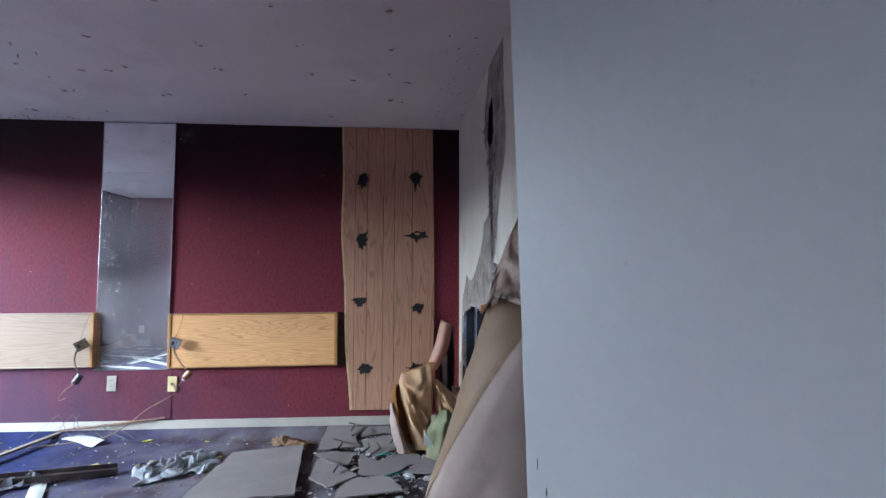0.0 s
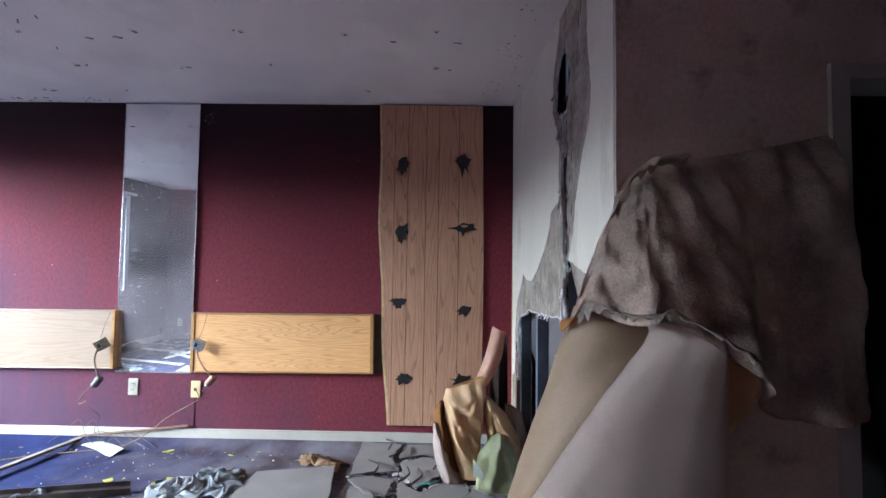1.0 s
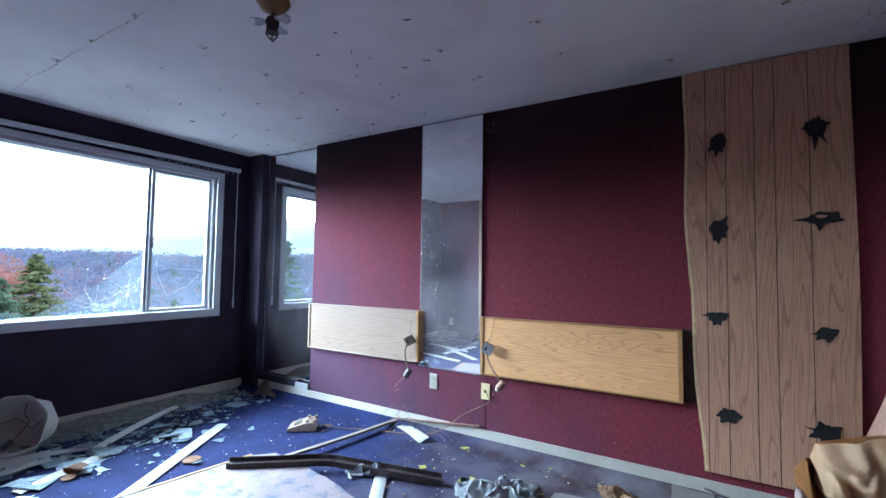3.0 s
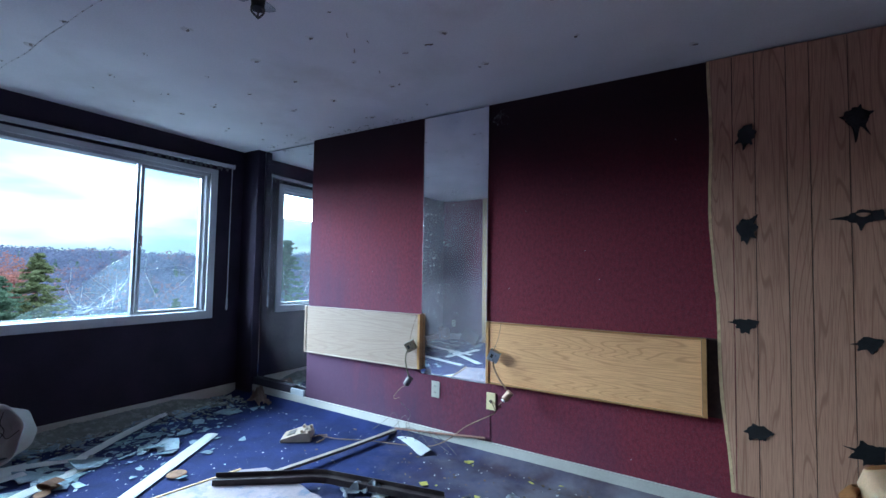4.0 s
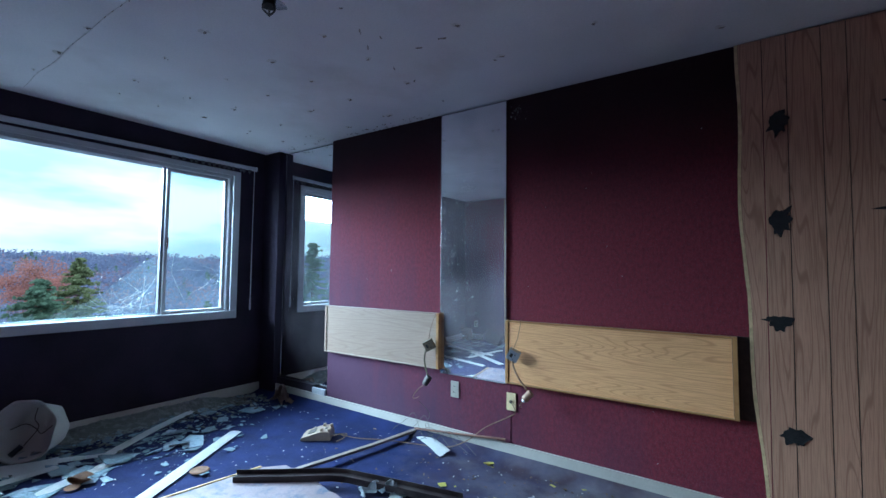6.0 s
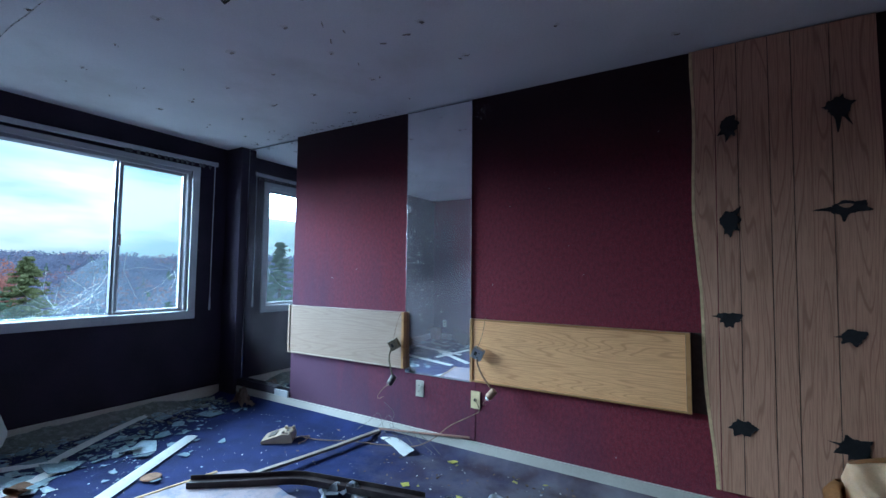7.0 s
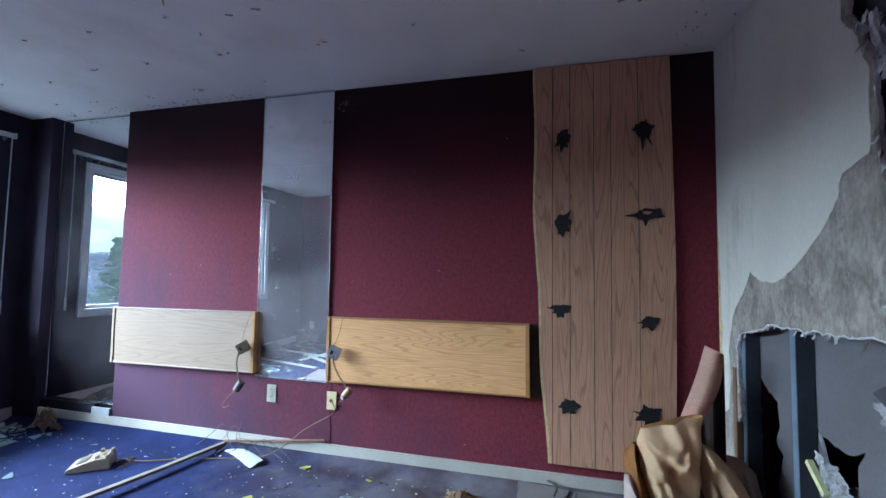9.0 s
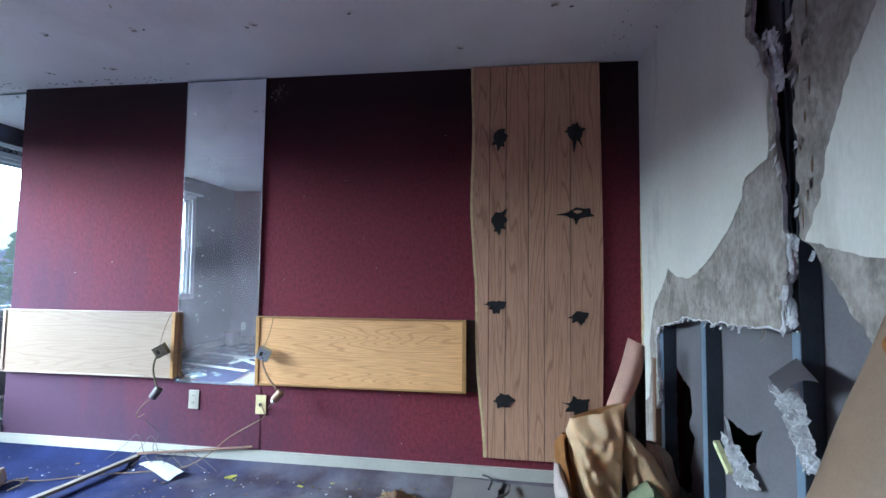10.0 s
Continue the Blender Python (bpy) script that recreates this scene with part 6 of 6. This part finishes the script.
part("fragment", slab([(-0.10, -0.05), (0.06, -0.09), (0.12, 0.02), (0.02, 0.09), (-0.07, 0.05)], lambda u, v, d: Vector((u, v, d)), 0.004), SHARD, chip)
scatter("wall_specks", 26, lambda r: (r.uniform(-3.6, -0.7), r.uniform(0.2, 2.2)), 0.002, 0.005, CRUMB, "tiny pale nicks in the burgundy wall covering", "nicks", 8, 0.3).matrix_world = pose(0, YN - 0.001, 0, 90, 0, 0)

scatter("wall_scuff", 60, lambda r: (r.gauss(-1.80, 0.035), r.gauss(2.355, 0.022)), 0.001, 0.006, CRUMB, "pale scraped patch on the burgundy wall beside the mirror", "scuff", 18, 0.1).matrix_world = pose(0, YN - 0.001, 0, 90, 0, 0)

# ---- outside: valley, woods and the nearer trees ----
# bluish ground: distance haze is put into its colour
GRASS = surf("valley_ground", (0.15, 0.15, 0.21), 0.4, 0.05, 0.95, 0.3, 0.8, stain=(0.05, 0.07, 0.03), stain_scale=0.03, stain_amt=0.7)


def hill(x, y):
    d = math.hypot(x, y)
    rise = max(0.0, (d - 120) / 260)
    far = 16.5 * min(1.0, rise) ** 1.4 + 5 * noise.noise((x * 0.006, y * 0.006, 2.0)) * min(1.0, d / 150)
    return -15 + far


def ground_point(u, v):
    a = 6.28318 * u
    r = 0.05 + 3000 * v ** 3
    x, y = r * math.cos(a), r * math.sin(a)
    return Vector((x, y, hill(x, y)))


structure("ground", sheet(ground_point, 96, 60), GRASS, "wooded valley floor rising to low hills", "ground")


structure("wall_lower_storeys", boxes((XW - 0.2, 2.22, YS - 0.12, YN + 0.14, -15.4, -0.26)), PAINTED, "plain storeys of the building below the room", "wall")


def leaf_mat(name, col, var):
    m = surf(name, col, var, 0.6, 0.9, 0.0, 6.0, island=0.15)
    n, l = m.node_tree.nodes, m.node_tree.links
    p = n["Principled BSDF"]
    thin = n.new("ShaderNodeBsdfTranslucent")
    l.new(p.inputs["Base Color"].links[0].from_socket, thin.inputs["Color"])
    mix = n.new("ShaderNodeMixShader")
    l.new(p.outputs["BSDF"], mix.inputs[1])
    l.new(thin.outputs["BSDF"], mix.inputs[2])
    l.new(mix.outputs["Shader"], n["Material Output"].inputs["Surface"])
    return m


# distance haze is put into the bare and rust woods' pale purple
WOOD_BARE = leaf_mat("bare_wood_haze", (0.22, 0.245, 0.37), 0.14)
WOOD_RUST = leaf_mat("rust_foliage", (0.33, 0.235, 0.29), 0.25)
WOOD_GREEN = leaf_mat("dark_needles", (0.15, 0.215, 0.15), 0.4)
WOOD_ORANGE = leaf_mat("orange_foliage", (0.42, 0.20, 0.17), 0.35)
BARK = surf("grey_bark", (0.10, 0.08, 0.07), 0.3, 8, 0.9, 0.4, 40)


def crown_cards(verts, faces, rng, c, rx, rz, n, size, cone=False):
    """A crown of many small leaf clumps round c."""
    for _ in range(n):
        if cone:
            h = rng.random()
            rr = rx * (1 - h) * rng.uniform(0.5, 1.05) + 0.03
            a = rng.uniform(0, 6.283)
            p = Vector((rr * math.cos(a), rr * math.sin(a), h * rz - 0.18 * rr))
        else:
            d = Vector((rng.gauss(0, 1), rng.gauss(0, 1), rng.gauss(0, 1))).normalized() * rng.random() ** 0.4
            p = Vector((d.x * rx, d.y * rx, d.z * rz))
        p = p + Vector(c)
        u = Vector((rng.gauss(0, 1), rng.gauss(0, 1), rng.gauss(0, 0.6))).normalized()
        w = u.orthogonal().normalized()
        s = size * rng.uniform(0.5, 1.3)
        b = len(verts)
        verts.extend([tuple(p + u * s), tuple(p + w * s * 0.8), tuple(p - u * s * 0.9), tuple(p - w * s * 0.7)])
        faces.append((b, b + 1, b + 2, b + 3))


def woods(name, n, material, seed, cone, label):
    rng = random.Random(seed)
    verts, faces = [], []
    for _ in range(n):
        a = rng.uniform(radians(135), radians(240))
        d = 70 + 420 * rng.random() ** 0.7
        x, y = d * math.cos(a), d * math.sin(a)
        h = rng.uniform(6, 12)
        z = hill(x, y)
        if cone:
            crown_cards(verts, faces, rng, (x, y, z), h * 0.34, h * 0.95, 60, 0.0012 * d + 0.22, True)
        else:
            crown_cards(verts, faces, rng, (x, y, z + h * 0.55), h * 0.55, h * 0.42, 110, 0.0013 * d + 0.26)
    me = bpy.data.meshes.new(name)
    me.from_pydata(verts, [], faces)
    me.materials.append(material)
    return tagged(new(name, me), label, "woods", kind="stuff")


woods("bare_woods", 2600, WOOD_BARE, 1, False, "leafless autumn woods on the hills, haze in their grey-purple")
woods("rust_woods", 500, WOOD_RUST, 2, False, "rust autumn woods on the hills, haze in their colour")
woods("green_woods", 260, WOOD_GREEN, 3, True, "dark green conifers among the woods")


def tree(name, x, y, top, width, material, cone, label, n, seed):
    rng = random.Random(seed)
    z = hill(x, y)
    h = top - z
    t = thing(name, pose(x, y, z), label, "tree")
    pts = [(0, 0, -0.3), (0.03 * h * 0.1, 0.02, h * 0.4), (0, 0, h * 0.92)]
    trunk = tube(smooth_line(pts, 4), [0.018 * h * (1 - i / 9.5) + 0.02 for i in range(9)], 8)
    for k in range(16):
        f = rng.uniform(0.25, 0.85)
        a = rng.uniform(0, 6.28)
        ln = width * (1 - f * (0.9 if cone else 0.4)) * 0.8
        up = -0.1 if cone else 0.7
        tube([(0, 0, h * f), (ln * 0.5 * math.cos(a), ln * 0.5 * math.sin(a), h * f + up * ln * 0.4), (ln * math.cos(a), ln * math.sin(a), h * f + up * ln * 0.8)], [0.005 * h, 0.003 * h, 0.001 * h], 5, bm=trunk)
    part("trunk", trunk, BARK, t)
    verts, faces = [], []
    if cone:
        for k in range(n // 11):
            f = rng.random() ** 0.75
            f = 0.35 * f / 0.25 if f < 0.25 else 0.35 + 0.65 * (f - 0.25) / 0.75
            a = rng.uniform(0, 6.28)
            ln = (width * (1 - f) ** 0.85 + 0.12) * rng.uniform(0.5, 1.0) * (1 + 0.18 * math.sin(3 * a + 9 * f))
            base = h * (0.10 + 0.90 * f)
            for q in range(8):
                t_along = 0.2 + 0.8 * (q + rng.random()) / 8
                droop = -0.34 * ln * t_along + 0.20 * ln * t_along ** 3
                spread = 0.045 * ln + 0.04
                crown_cards(verts, faces, rng, (ln * t_along * math.cos(a) + rng.gauss(0, spread), ln * t_along * math.sin(a) + rng.gauss(0, spread), base + droop), 0.18, 0.06, 5, 0.06 + 0.008 * width)
    else:
        for k in range(n // 14):
            d = Vector((rng.gauss(0, 1), rng.gauss(0, 1), rng.gauss(0, 1))).normalized() * rng.random() ** 0.3
            crown_cards(verts, faces, rng, (d.x * width, d.y * width, h * 0.80 + d.z * h * 0.19), 1.0, 0.7, 90, 0.11)
    me = bpy.data.meshes.new("crown")
    me.from_pydata(verts, [], faces)
    me.materials.append(material)
    ob = new("crown", me)
    ob.parent = t
    return t


tree("maple_tree", -66, 15.2, 2.3, 3.7, WOOD_ORANGE, False, "autumn maple with a thinning orange crown", 1500, 3)
tree("spruce_tree", -34, 8.3, 0.5, 8.6, WOOD_GREEN, True, "dark green spruce below the window", 5000, 4)
tree("spruce_tree", -41, 12.0, 1.9, 7.4, leaf_mat("olive_needles", (0.22, 0.245, 0.13), 0.4), True, "olive green spruce behind the nearer one", 5000, 5)
tree("spruce_tree", -24, -12.5, 3.0, 5.6, WOOD_GREEN, True, "tall dark spruce seen in the corner mirror", 3600, 6)
tree("spruce_tree", -46, 24.0, -2.0, 5.0, WOOD_GREEN, True, "dark green spruce in the valley", 900, 7)
tree("maple_tree", -40, 5.0, -1.2, 3.0, WOOD_BARE, False, "leafless grey maple on the slope", 900, 8)
